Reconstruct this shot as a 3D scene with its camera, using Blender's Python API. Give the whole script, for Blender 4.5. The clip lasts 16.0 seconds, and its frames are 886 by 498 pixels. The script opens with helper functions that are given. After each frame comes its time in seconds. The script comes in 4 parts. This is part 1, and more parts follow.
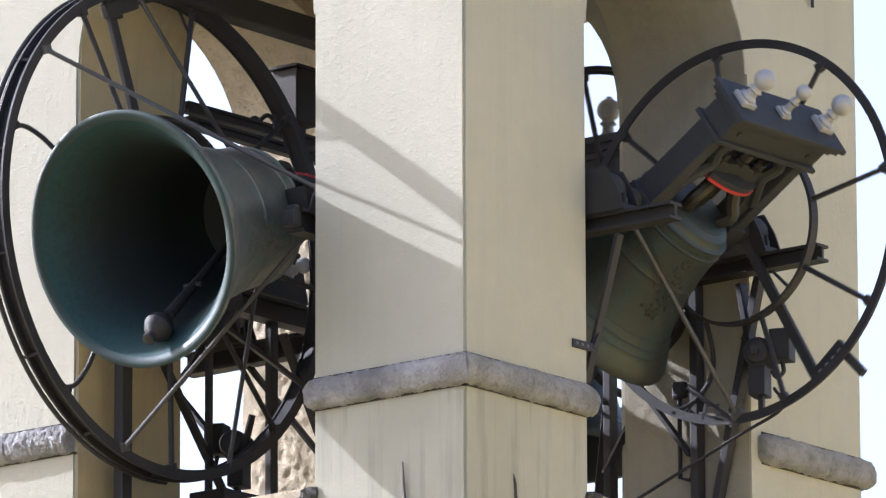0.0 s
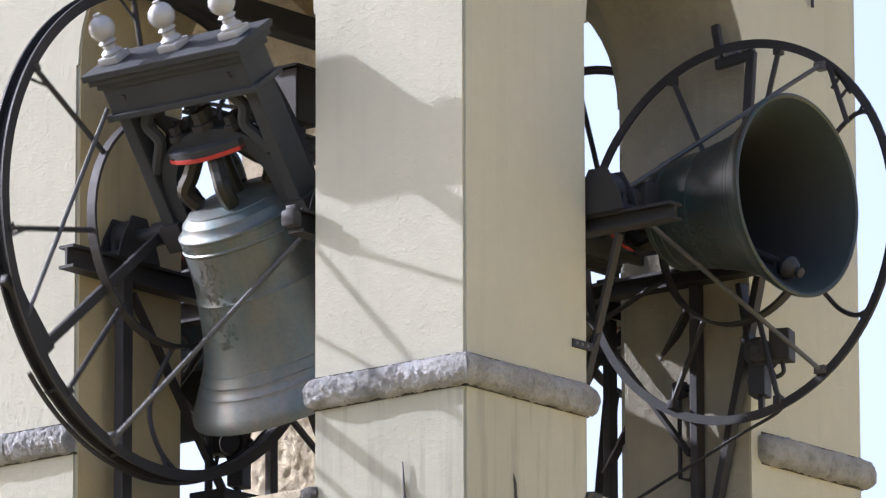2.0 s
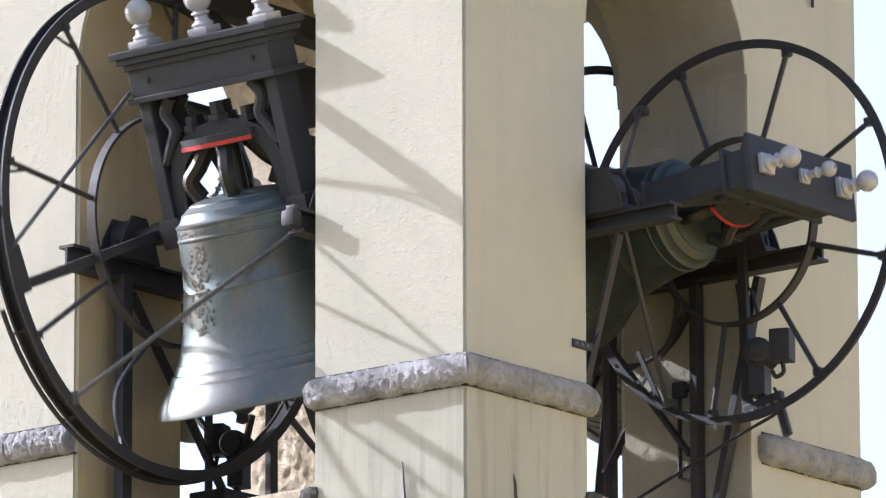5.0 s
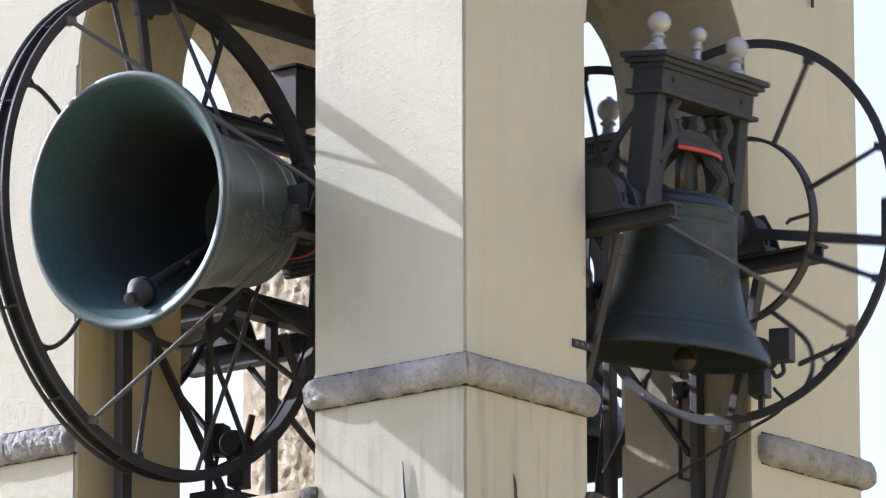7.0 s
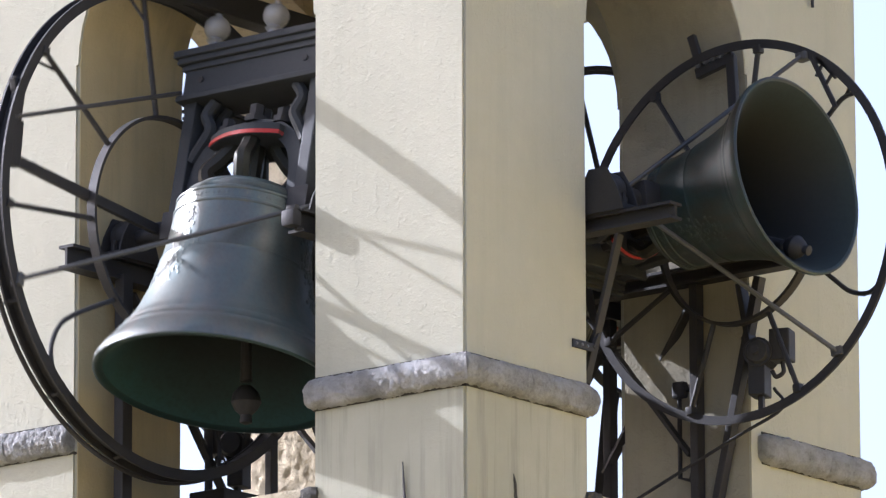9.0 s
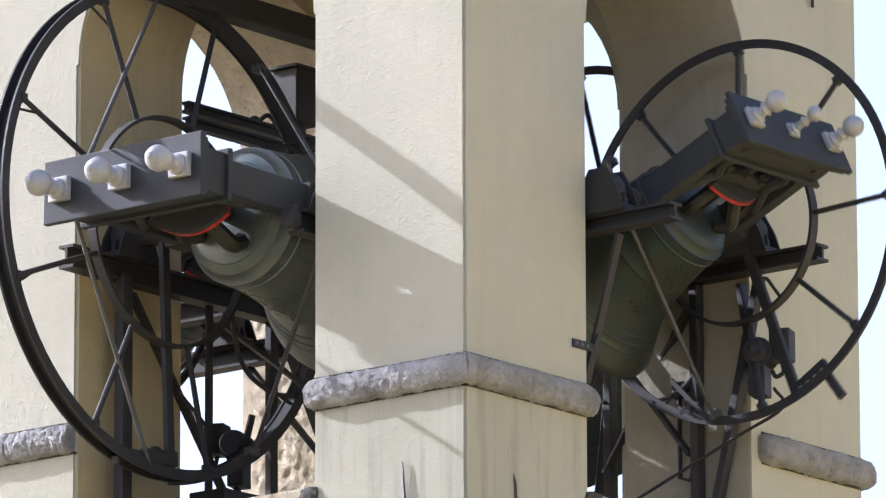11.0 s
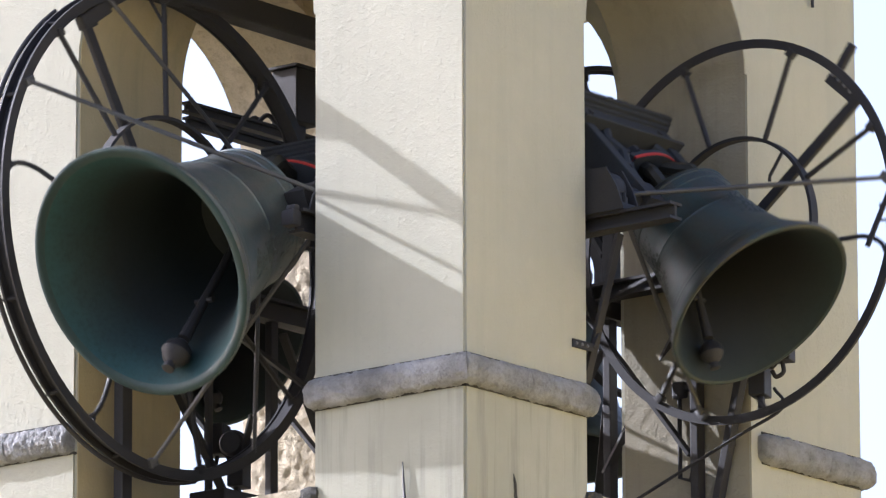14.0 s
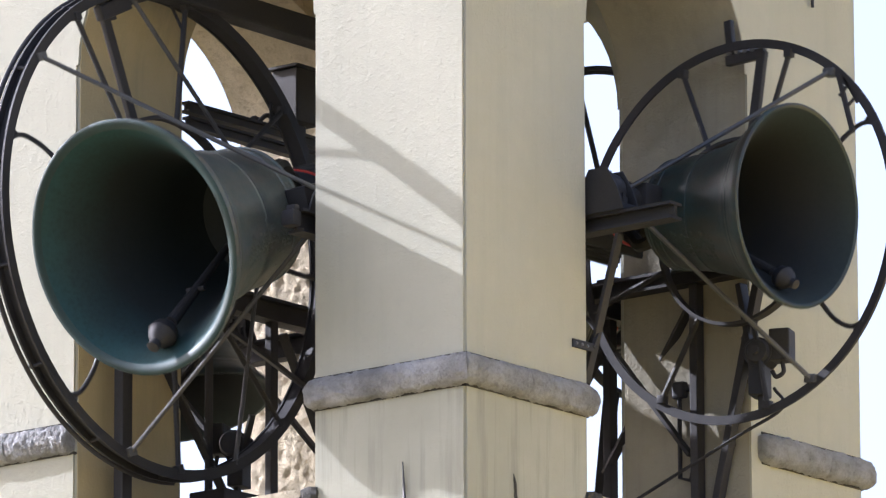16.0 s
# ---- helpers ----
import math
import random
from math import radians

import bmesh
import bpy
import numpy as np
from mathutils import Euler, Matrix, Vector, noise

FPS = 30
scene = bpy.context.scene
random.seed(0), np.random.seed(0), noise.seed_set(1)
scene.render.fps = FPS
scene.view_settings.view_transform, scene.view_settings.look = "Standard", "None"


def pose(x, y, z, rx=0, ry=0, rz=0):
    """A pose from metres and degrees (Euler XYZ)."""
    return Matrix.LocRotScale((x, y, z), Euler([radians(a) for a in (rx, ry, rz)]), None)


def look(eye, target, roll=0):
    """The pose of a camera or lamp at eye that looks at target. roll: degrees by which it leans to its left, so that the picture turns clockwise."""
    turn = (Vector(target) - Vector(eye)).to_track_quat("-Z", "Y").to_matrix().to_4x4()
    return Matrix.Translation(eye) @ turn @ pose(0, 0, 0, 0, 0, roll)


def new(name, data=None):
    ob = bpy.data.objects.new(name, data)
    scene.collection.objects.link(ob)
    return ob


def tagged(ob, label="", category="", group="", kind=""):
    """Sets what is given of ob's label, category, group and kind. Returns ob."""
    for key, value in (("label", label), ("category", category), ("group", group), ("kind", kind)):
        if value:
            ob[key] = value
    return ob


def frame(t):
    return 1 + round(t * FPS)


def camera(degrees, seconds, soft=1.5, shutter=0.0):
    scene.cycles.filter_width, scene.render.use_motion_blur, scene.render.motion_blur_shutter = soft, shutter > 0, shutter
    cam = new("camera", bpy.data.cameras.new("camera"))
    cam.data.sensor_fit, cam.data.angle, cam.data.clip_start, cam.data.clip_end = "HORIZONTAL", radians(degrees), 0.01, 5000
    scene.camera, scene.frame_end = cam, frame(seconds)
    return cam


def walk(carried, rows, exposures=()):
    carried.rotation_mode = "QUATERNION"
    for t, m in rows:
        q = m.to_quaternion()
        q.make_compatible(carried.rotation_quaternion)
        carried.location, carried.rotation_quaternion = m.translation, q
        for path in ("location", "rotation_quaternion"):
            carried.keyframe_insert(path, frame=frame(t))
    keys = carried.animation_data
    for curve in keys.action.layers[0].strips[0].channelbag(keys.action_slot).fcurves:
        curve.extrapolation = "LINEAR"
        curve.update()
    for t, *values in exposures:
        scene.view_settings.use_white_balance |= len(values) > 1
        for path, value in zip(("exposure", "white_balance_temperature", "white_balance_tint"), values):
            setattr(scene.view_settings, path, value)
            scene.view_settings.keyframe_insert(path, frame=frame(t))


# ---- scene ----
# ---- camera ----
EYE = (21.53, -26.92, 1.6)
AIM = (-0.076, -0.0612, 9.839)
CAM_ROLL = -0.167
STOPS = ((0.0, 1.42), (0.5, 1.41), (1.0, 1.33), (1.5, 1.22), (2.0, 1.24), (2.5, 1.25), (3.0, 1.33), (4.0, 1.41), (7.5, 1.43), (8.5, 1.33), (9.0, 1.3),
         (11.5, 1.36), (12.0, 1.29), (12.5, 1.26), (13.0, 1.17), (13.5, 1.32), (14.0, 1.42), (16.0, 1.42))
cam = camera(6.41, 16.0, soft=1.3, shutter=0.4)
walk(cam, [(0.0, look(EYE, AIM, CAM_ROLL)), (16.0, look(EYE, AIM, CAM_ROLL))], exposures=[(t, stops, 5700, 19) for t, stops in STOPS])

# ---- world and sun ----
SUN = Vector((-4.0, -1.0, 2.19)).normalized()
world = bpy.data.worlds.new("sky")
scene.world = world
world.use_nodes = True
wn = world.node_tree
sky = wn.nodes.new("ShaderNodeTexSky")
sky.sky_type = "NISHITA"
sky.sun_disc = False
sky.sun_elevation = math.asin(SUN.z)
sky.sun_rotation = math.atan2(SUN.x, SUN.y)
sky.air_density = 0.85
sky.dust_density = 3.6
sky.ozone_density = 0.7
haze = wn.nodes.new("ShaderNodeHueSaturation")
haze.inputs["Saturation"].default_value = 0.75
wn.links.new(sky.outputs["Color"], haze.inputs["Color"])
wn.links.new(haze.outputs["Color"], wn.nodes["Background"].inputs["Color"])
wn.nodes["Background"].inputs["Strength"].default_value = 0.126
sun_data = bpy.data.lights.new("sun", "SUN")
sun_data.energy = 3.0
sun_data.angle = radians(0.53)
sun_data.color = (1.0, 0.98, 0.95)
sun = new("sun", sun_data)
sun.matrix_world = look(SUN * 60, (0, 0, 0))

B = 9.22  # height of the string course above the ground


# ---- materials ----
def nodes_of(name):
    m = bpy.data.materials.new(name)
    m.use_nodes = True
    nt = m.node_tree
    return m, nt, nt.nodes["Principled BSDF"]


def noise_node(nt, scale, detail=5.0, rough=0.6, stretch=None):
    co = nt.nodes.new("ShaderNodeTexCoord")
    n = nt.nodes.new("ShaderNodeTexNoise")
    n.inputs["Scale"].default_value = scale
    n.inputs["Detail"].default_value = detail
    n.inputs["Roughness"].default_value = rough
    if stretch:
        mp = nt.nodes.new("ShaderNodeMapping")
        mp.inputs["Scale"].default_value = stretch
        nt.links.new(co.outputs["Object"], mp.inputs["Vector"])
        nt.links.new(mp.outputs["Vector"], n.inputs["Vector"])
    else:
        nt.links.new(co.outputs["Object"], n.inputs["Vector"])
    return n.outputs["Fac"]


def ramp(nt, fac, stops):
    r = nt.nodes.new("ShaderNodeValToRGB")
    while len(r.color_ramp.elements) < len(stops):
        r.color_ramp.elements.new(0.5)
    for e, (p, c) in zip(r.color_ramp.elements, stops):
        e.position, e.color = p, (*c, 1) if len(c) == 3 else c
    nt.links.new(fac, r.inputs["Fac"])
    return r.outputs["Color"]


def mix(nt, fac, a, b, mode="MIX"):
    m = nt.nodes.new("ShaderNodeMix")
    m.data_type, m.blend_type = "RGBA", mode
    for sock, v in ((m.inputs["Factor"], fac), (m.inputs["A"], a), (m.inputs["B"], b)):
        if isinstance(v, bpy.types.NodeSocket):
            nt.links.new(v, sock)
        elif isinstance(v, (int, float)):
            sock.default_value = v
        else:
            sock.default_value = (*v, 1)
    return m.outputs["Result"]


def bump(nt, bsdf, heights, dist):
    last = None
    for h, strength in heights:
        b = nt.nodes.new("ShaderNodeBump")
        b.inputs["Strength"].default_value = strength
        b.inputs["Distance"].default_value = dist
        nt.links.new(h, b.inputs["Height"])
        if last:
            nt.links.new(last, b.inputs["Normal"])
        last = b.outputs["Normal"]
    nt.links.new(last, bsdf.inputs["Normal"])


def plaster(name, light, dark, grime=0.35, relief=0.35):
    m, nt, b = nodes_of(name)
    big = noise_node(nt, 1.3, 6)
    mid = noise_node(nt, 9, 6, 0.65)
    fine = noise_node(nt, 85, 4, 0.7)
    streak = mix(nt, 0.4, noise_node(nt, 1.0, 7, 0.65, (13, 13, 0.55)), noise_node(nt, 1.0, 5, 0.6, (3.4, 3.4, 0.9)))
    col = ramp(nt, big, [(0.3, dark), (0.62, light)])
    col = mix(nt, ramp(nt, mid, [(0.35, (0.0,) * 3), (0.75, (0.5,) * 3)]), col, [c * 0.9 for c in light])
    g = ramp(nt, streak, [(0.5, (0,) * 3), (0.72, (grime,) * 3)])
    col = mix(nt, g, col, (0.2, 0.2, 0.165))
    nt.links.new(col, b.inputs["Base Color"])
    b.inputs["Roughness"].default_value = 0.93
    b.inputs["Specular IOR Level"].default_value = 0.25
    lumps = noise_node(nt, 30, 5, 0.65)
    bump(nt, b, [(ramp(nt, lumps, [(0.5, (0,) * 3), (0.8, (1,) * 3)]), relief * 0.75), (mid, relief * 0.75), (fine, relief * 0.5)], 0.014)
    return m


def stone(name, light, dark, relief=0.8):
    m, nt, b = nodes_of(name)
    big = noise_node(nt, 5, 6)
    blot = noise_node(nt, 16, 7, 0.7)
    fine = noise_node(nt, 70, 6, 0.75)
    col = ramp(nt, big, [(0.32, dark), (0.62, light)])
    brown = [dark[0] * 0.6, dark[1] * 0.56, dark[2] * 0.48]
    col = mix(nt, ramp(nt, blot, [(0.5, (0,) * 3), (0.7, (0.6,) * 3)]), col, brown)
    col = mix(nt, ramp(nt, fine, [(0.5, (0,) * 3), (0.7, (0.28,) * 3)]), col, [c * 0.45 for c in dark])
    nt.links.new(col, b.inputs["Base Color"])
    b.inputs["Roughness"].default_value = 0.9
    bump(nt, b, [(blot, relief), (fine, relief * 0.6)], 0.02)
    return m


def metal_paint(name, base, edge, rough=0.45, metallic=0.2, relief=0.15, wear=0.5, gloss=0.4):
    m, nt, b = nodes_of(name)
    big = noise_node(nt, 7, 6, 0.65)
    fine = noise_node(nt, 70, 5, 0.7)
    col = ramp(nt, big, [(0.3, base), (0.75, edge)])
    col = mix(nt, ramp(nt, fine, [(0.5, (0,) * 3), (0.8, (wear,) * 3)]), col, [c * 0.6 for c in base])
    nt.links.new(col, b.inputs["Base Color"])
    rr = ramp(nt, big, [(0.3, (rough - 0.1,) * 3), (0.7, (rough + 0.15,) * 3)])
    nt.links.new(rr, b.inputs["Roughness"])
    b.inputs["Metallic"].default_value = metallic
    b.inputs["Specular IOR Level"].default_value = gloss
    bump(nt, b, [(fine, relief)], 0.004)
    return m


def bronze(name, brown, green, amount, rough, metallic=0.55):
    m, nt, b = nodes_of(name)
    big = noise_node(nt, 3.2, 7, 0.65)
    run = noise_node(nt, 1.5, 6, 0.6, (9, 9, 1.0))
    fine = noise_node(nt, 55, 5, 0.7)
    f = ramp(nt, mix(nt, 0.5, big, run), [(amount - 0.12, (0,) * 3), (amount + 0.16, (1,) * 3)])
    col = mix(nt, f, brown, green)
    col = mix(nt, ramp(nt, fine, [(0.45, (0,) * 3), (0.8, (0.5,) * 3)]), col, [c * 0.5 for c in brown])
    nt.links.new(col, b.inputs["Base Color"])
    rr = ramp(nt, big, [(0.3, (rough - 0.08,) * 3), (0.7, (rough + 0.16,) * 3)])
    nt.links.new(rr, b.inputs["Roughness"])
    b.inputs["Metallic"].default_value = metallic
    bump(nt, b, [(fine, 0.18), (big, 0.2)], 0.004)
    return m


PLASTER = plaster("cream_plaster", (0.485, 0.475, 0.388), (0.44, 0.432, 0.35), 0.12, 0.44)
PLASTER_LOW = plaster("weathered_cream_plaster", (0.44, 0.434, 0.355), (0.35, 0.347, 0.28), 0.9, 0.3)
OCHRE = plaster("ochre_plaster", (0.53, 0.45, 0.275), (0.44, 0.37, 0.225), 0.35)
RUBBLE = stone("rubble_stone", (0.66, 0.58, 0.43), (0.52, 0.45, 0.32), 1.2)
STONE = stone("grey_limestone", (0.64, 0.64, 0.65), (0.36, 0.357, 0.35), 1.8)
IRON = metal_paint("black_iron", (0.028, 0.028, 0.032), (0.045, 0.044, 0.048), 0.55, 0.1, gloss=0.3)
STEEL = metal_paint("dark_painted_steel", (0.032, 0.031, 0.034), (0.050, 0.048, 0.050), 0.6, 0.1, gloss=0.3)
WORN = metal_paint("worn_bare_steel", (0.16, 0.16, 0.165), (0.3, 0.3, 0.31), 0.4, 0.6)
GREY = metal_paint("slate_grey_paint", (0.034, 0.038, 0.045), (0.050, 0.054, 0.062), 0.6, 0.0, gloss=0.22)
ROD = metal_paint("dull_steel_rod", (0.075, 0.075, 0.078), (0.115, 0.115, 0.12), 0.45, 0.3)
SILVER = metal_paint("silver_paint", (0.38, 0.385, 0.40), (0.47, 0.475, 0.49), 0.42, 0.15, 0.1, 0.3)
RED = metal_paint("red_paint", (0.40, 0.03, 0.026), (0.5, 0.05, 0.04), 0.5, 0.0)
# lit copy for the sunlit bell, then a copy darkened for the shaded bells
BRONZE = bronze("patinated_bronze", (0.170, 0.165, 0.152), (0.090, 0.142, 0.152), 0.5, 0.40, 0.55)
BRONZE_SHADED = bronze("shaded_patinated_bronze", (0.050, 0.048, 0.043), (0.030, 0.062, 0.064), 0.5, 0.42, 0.4)
DARK_BRONZE = bronze("dark_bronze", (0.04, 0.035, 0.028), (0.04, 0.05, 0.045), 0.55, 0.5)


def bell_inside_bronze(name, shade_tone, green):
    """Bronze darkened for shade deep inside, with verdigris spreading unevenly from the lip."""
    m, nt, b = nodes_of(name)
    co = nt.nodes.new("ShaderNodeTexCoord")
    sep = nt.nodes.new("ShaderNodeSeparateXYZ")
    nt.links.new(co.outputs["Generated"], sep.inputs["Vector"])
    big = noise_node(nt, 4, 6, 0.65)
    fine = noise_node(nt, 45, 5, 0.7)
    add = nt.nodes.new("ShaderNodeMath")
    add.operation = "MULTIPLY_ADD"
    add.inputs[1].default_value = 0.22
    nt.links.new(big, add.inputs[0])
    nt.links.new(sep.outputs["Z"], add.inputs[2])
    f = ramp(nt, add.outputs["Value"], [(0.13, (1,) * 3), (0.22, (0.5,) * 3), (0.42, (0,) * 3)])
    col = mix(nt, f, shade_tone, green)
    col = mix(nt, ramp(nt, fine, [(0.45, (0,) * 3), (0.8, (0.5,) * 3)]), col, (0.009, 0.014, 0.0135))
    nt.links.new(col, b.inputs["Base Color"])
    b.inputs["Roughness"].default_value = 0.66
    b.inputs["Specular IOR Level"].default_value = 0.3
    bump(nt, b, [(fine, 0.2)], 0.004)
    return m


BRONZE_IN = bell_inside_bronze("shaded_inside_verdigris", (0.019, 0.025, 0.027), (0.022, 0.068, 0.074))
BRONZE_IN_DARK = bell_inside_bronze("bell_inside_shaded", (0.016, 0.017, 0.018), (0.017, 0.027, 0.029))
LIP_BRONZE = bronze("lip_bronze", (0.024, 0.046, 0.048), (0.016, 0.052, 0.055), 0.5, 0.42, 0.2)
# streaked plaster, its base darkened to carry the shade of the enclosed reveal
REVEAL = plaster("shaded_weathered_plaster", (0.40, 0.37, 0.285), (0.33, 0.305, 0.235), 0.4, 0.5)
BOUNCE_YELLOW = plaster("yellow_bounce_plaster", (0.66, 0.52, 0.19), (0.58, 0.45, 0.16), 0.2)
DIRT = stone("dirty_mortar", (0.09, 0.085, 0.075), (0.05, 0.048, 0.042), 0.8)
DARK_WOOD = stone("dark_board_wood", (0.085, 0.07, 0.055), (0.045, 0.038, 0.032), 0.4)
TILE = stone("clay_roof", (0.36, 0.2, 0.13), (0.25, 0.14, 0.1), 0.6)
EARTH = plaster("dry_meadow", (0.30, 0.24, 0.11), (0.23, 0.185, 0.085), 0.3)


# ---- mesh tools ----
def finish(bm, name, mat, smooth=False, angle=35):
    bmesh.ops.remove_doubles(bm, verts=bm.verts, dist=1e-5)
    bmesh.ops.recalc_face_normals(bm, faces=bm.faces)
    me = bpy.data.meshes.new(name)
    if smooth:
        for f in bm.faces:
            f.smooth = True
        lim = radians(angle)
        for e in bm.edges:
            if len(e.link_faces) == 2 and e.calc_face_angle(0.0) > lim:
                e.smooth = False
    bm.to_mesh(me)
    bm.free()
    me.materials.append(mat)
    return me


def part(name, bm, mat, parent=None, label="", smooth=False):
    ob = new(name, finish(bm, name, mat, smooth))
    ob.parent = parent
    if label:
        ob["label"] = label
    return ob


def box(bm, lo, hi, m=None, bevel=0.0):
    vs = [bm.verts.new((x, y, z)) for x in (lo[0], hi[0]) for y in (lo[1], hi[1]) for z in (lo[2], hi[2])]
    fs = [bm.faces.new([vs[i] for i in q]) for q in
          ((0, 1, 3, 2), (4, 6, 7, 5), (0, 4, 5, 1), (2, 3, 7, 6), (0, 2, 6, 4), (1, 5, 7, 3))]
    if bevel:
        es = list({e for f in fs for e in f.edges})
        r = bmesh.ops.bevel(bm, geom=es, offset=bevel, segments=2, affect="EDGES", profile=0.6)
        vs = list({v for v in vs if v.is_valid} | set(r["verts"]))
    if m is not None:
        bmesh.ops.transform(bm, matrix=m, verts=vs)


def bar(bm, a, b, w, h, up=(0, 0, 1), bevel=0.0):
    """A straight bar of section w by h from a to b."""
    a, b = Vector(a), Vector(b)
    d = b - a
    z = d.normalized()
    x = Vector(up).cross(z)
    if x.length < 1e-4:
        x = Vector((1, 0, 0)).cross(z)
    x.normalize()
    y = z.cross(x)
    m = Matrix.Translation(a) @ Matrix((x, y, z)).transposed().to_4x4()
    box(bm, (-w / 2, -h / 2, 0), (w / 2, h / 2, d.length), m, bevel)


def tube(bm, pts, r, sides=8, closed=False, flat=1.0):
    """A round bar along pts; r is one radius or one for each point."""
    pts = [Vector(p) for p in pts]
    n = len(pts)
    rs = r if isinstance(r, (list, tuple)) else [r] * n
    rows, ref = [], None
    for i, p in enumerate(pts):
        a = pts[i - 1] if (i > 0 or closed) else p
        c = pts[(i + 1) % n] if (i < n - 1 or closed) else p
        t = (c - a).normalized()
        if ref is None:
            ref = t.orthogonal().normalized()
        x = (ref - t * ref.dot(t)).normalized()
        ref = x
        y = t.cross(x)
        rows.append([bm.verts.new(p + (x * math.cos(k * 2 * math.pi / sides) + y * flat * math.sin(k * 2 * math.pi / sides)) * rs[i])
                     for k in range(sides)])
    for i in range(n if closed else n - 1):
        a, c = rows[i], rows[(i + 1) % n]
        for k in range(sides):
            bm.faces.new((a[k], a[(k + 1) % sides], c[(k + 1) % sides], c[k]))
    if not closed:
        bm.faces.new(rows[0][::-1])
        bm.faces.new(rows[-1])


def lathe(bm, profile, sides=48, m=None):
    """Turns a profile of (radius, height) about the z axis."""
    rows = []
    for r, z in profile:
        if r < 1e-5:
            rows.append([bm.verts.new((0, 0, z))])
        else:
            rows.append([bm.verts.new((r * math.cos(k * 2 * math.pi / sides), r * math.sin(k * 2 * math.pi / sides), z)) for k in range(sides)])
    for a, c in zip(rows, rows[1:]):
        for k in range(sides):
            j = (k + 1) % sides
            if len(a) == 1 and len(c) == 1:
                continue
            if len(a) == 1:
                bm.faces.new((a[0], c[k], c[j]))
            elif len(c) == 1:
                bm.faces.new((a[k], a[j], c[0]))
            else:
                bm.faces.new((a[k], a[j], c[j], c[k]))
    if m is not None:
        bmesh.ops.transform(bm, matrix=m, verts=[v for row in rows for v in row])


def hoop(bm, x, r, w, t, n=72, a0=0.0, a1=360.0):
    """A flat iron band about the x axis: outer radius r, width w along x, thickness t. Angles from up towards -y."""
    full = abs(a1 - a0) >= 359.9
    rows = []
    for i in range(n if full else n + 1):
        a = radians(a0 + (a1 - a0) * i / n)
        s, c = -math.sin(a), math.cos(a)
        rows.append([bm.verts.new((x + dx, s * rr, c * rr)) for dx, rr in ((-w / 2, r), (w / 2, r), (w / 2, r - t), (-w / 2, r - t))])
    for i in range(len(rows) if full else len(rows) - 1):
        a, b = rows[i], rows[(i + 1) % len(rows)]
        for k in range(4):
            bm.faces.new((a[k], a[(k + 1) % 4], b[(k + 1) % 4], b[k]))
    if not full:
        bm.faces.new(rows[0][::-1])
        bm.faces.new(rows[-1])


def smooth_path(pts, n=6):
    """A gliding curve through pts."""
    pts = [Vector(p) for p in pts]
    q = [pts[0] * 2 - pts[1], *pts, pts[-1] * 2 - pts[-2]]
    out = []
    for i in range(1, len(q) - 2):
        for k in range(n):
            t = k / n
            p0, p1, p2, p3 = q[i - 1:i + 3]
            out.append(0.5 * (2 * p1 + (p2 - p0) * t + (2 * p0 - 5 * p1 + 4 * p2 - p3) * t * t + (3 * p1 - p0 - 3 * p2 + p3) * t ** 3))
    out.append(pts[-1])
    return out


# ---- the tower ----
X0, X1, X2, X3 = -3.24, -2.32, -0.88, 0.0   # west corner, opening, opening, near corner along the sunlit face
Y0, Y1, Y2, Y3 = 0.0, 0.895, 2.125, 3.02    # the same along the shaded face
DEEP = 0.74                                  # thickness of the belfry walls
SILL, SPRING, HEAD, TOP = B - 0.345, B + 1.86, B + 2.9, B + 3.3


def prism(bm, outline, z0, z1):
    lo = [bm.verts.new((x, y, z0)) for x, y in outline]
    hi = [bm.verts.new((x, y, z1)) for x, y in outline]
    n = len(outline)
    bm.faces.new(lo[::-1])
    bm.faces.new(hi)
    for i in range(n):
        bm.faces.new((lo[i], lo[(i + 1) % n], hi[(i + 1) % n], hi[i]))


def corner_pier(name, cx, cy, sx, sy, wx, wy, low_mat, label):
    """An L-shaped pier at the corner (cx, cy); sx, sy point into the tower, wx, wy are its widths on the two faces."""
    ob = new(name)
    tagged(ob, label, "belfry pier", kind="structure")

    def outline(g=0.0):
        d = DEEP
        p = [(0, 0), (wx, 0), (wx, d), (max(d, wx * 0.84), d), (d, max(d, wy * 0.84)), (d, wy), (0, wy)]
        q = [(cx + sx * a, cy + sy * b) for a, b in p]
        return q if sx * sy > 0 else q[::-1]
    upper = RUBBLE if low_mat is RUBBLE else PLASTER
    for nm, z0, z1, mat in (("upper_plaster", B + 0.07, SPRING, upper), ("head_plaster", SPRING, TOP, upper), ("lower_plaster", SILL - 0.8, B + 0.07, low_mat)):
        bm = bmesh.new()
        prism(bm, outline(), z0, z1)
        es = [e for e in bm.edges if abs(e.verts[0].co.z - e.verts[1].co.z) > 0.1]
        if nm == "head_plaster":
            es = [e for e in es if (e.verts[0].co.xy - Vector((cx, cy))).length < 0.01]
        bmesh.ops.bevel(bm, geom=es, offset=0.012, segments=2, affect="EDGES")
        bmesh.ops.triangulate(bm, faces=[f for f in bm.faces if len(f.verts) > 4])
        part(nm, bm, mat, ob)
    return ob


pier_near = corner_pier("pier_south", X3, Y0, -1, 1, X3 - X2, Y1, PLASTER_LOW, "cream plastered corner pier with a worn stone string course")
pier_west = corner_pier("pier_west", X0, Y0, 1, 1, X1 - X0, 0.755, PLASTER, "cream plastered belfry pier with ochre reveal, sunlit")
pier_east = corner_pier("pier_east", X3, Y3, -1, -1, X3 - X2, Y3 - Y2, PLASTER, "cream plastered belfry pier in shade against the sky")
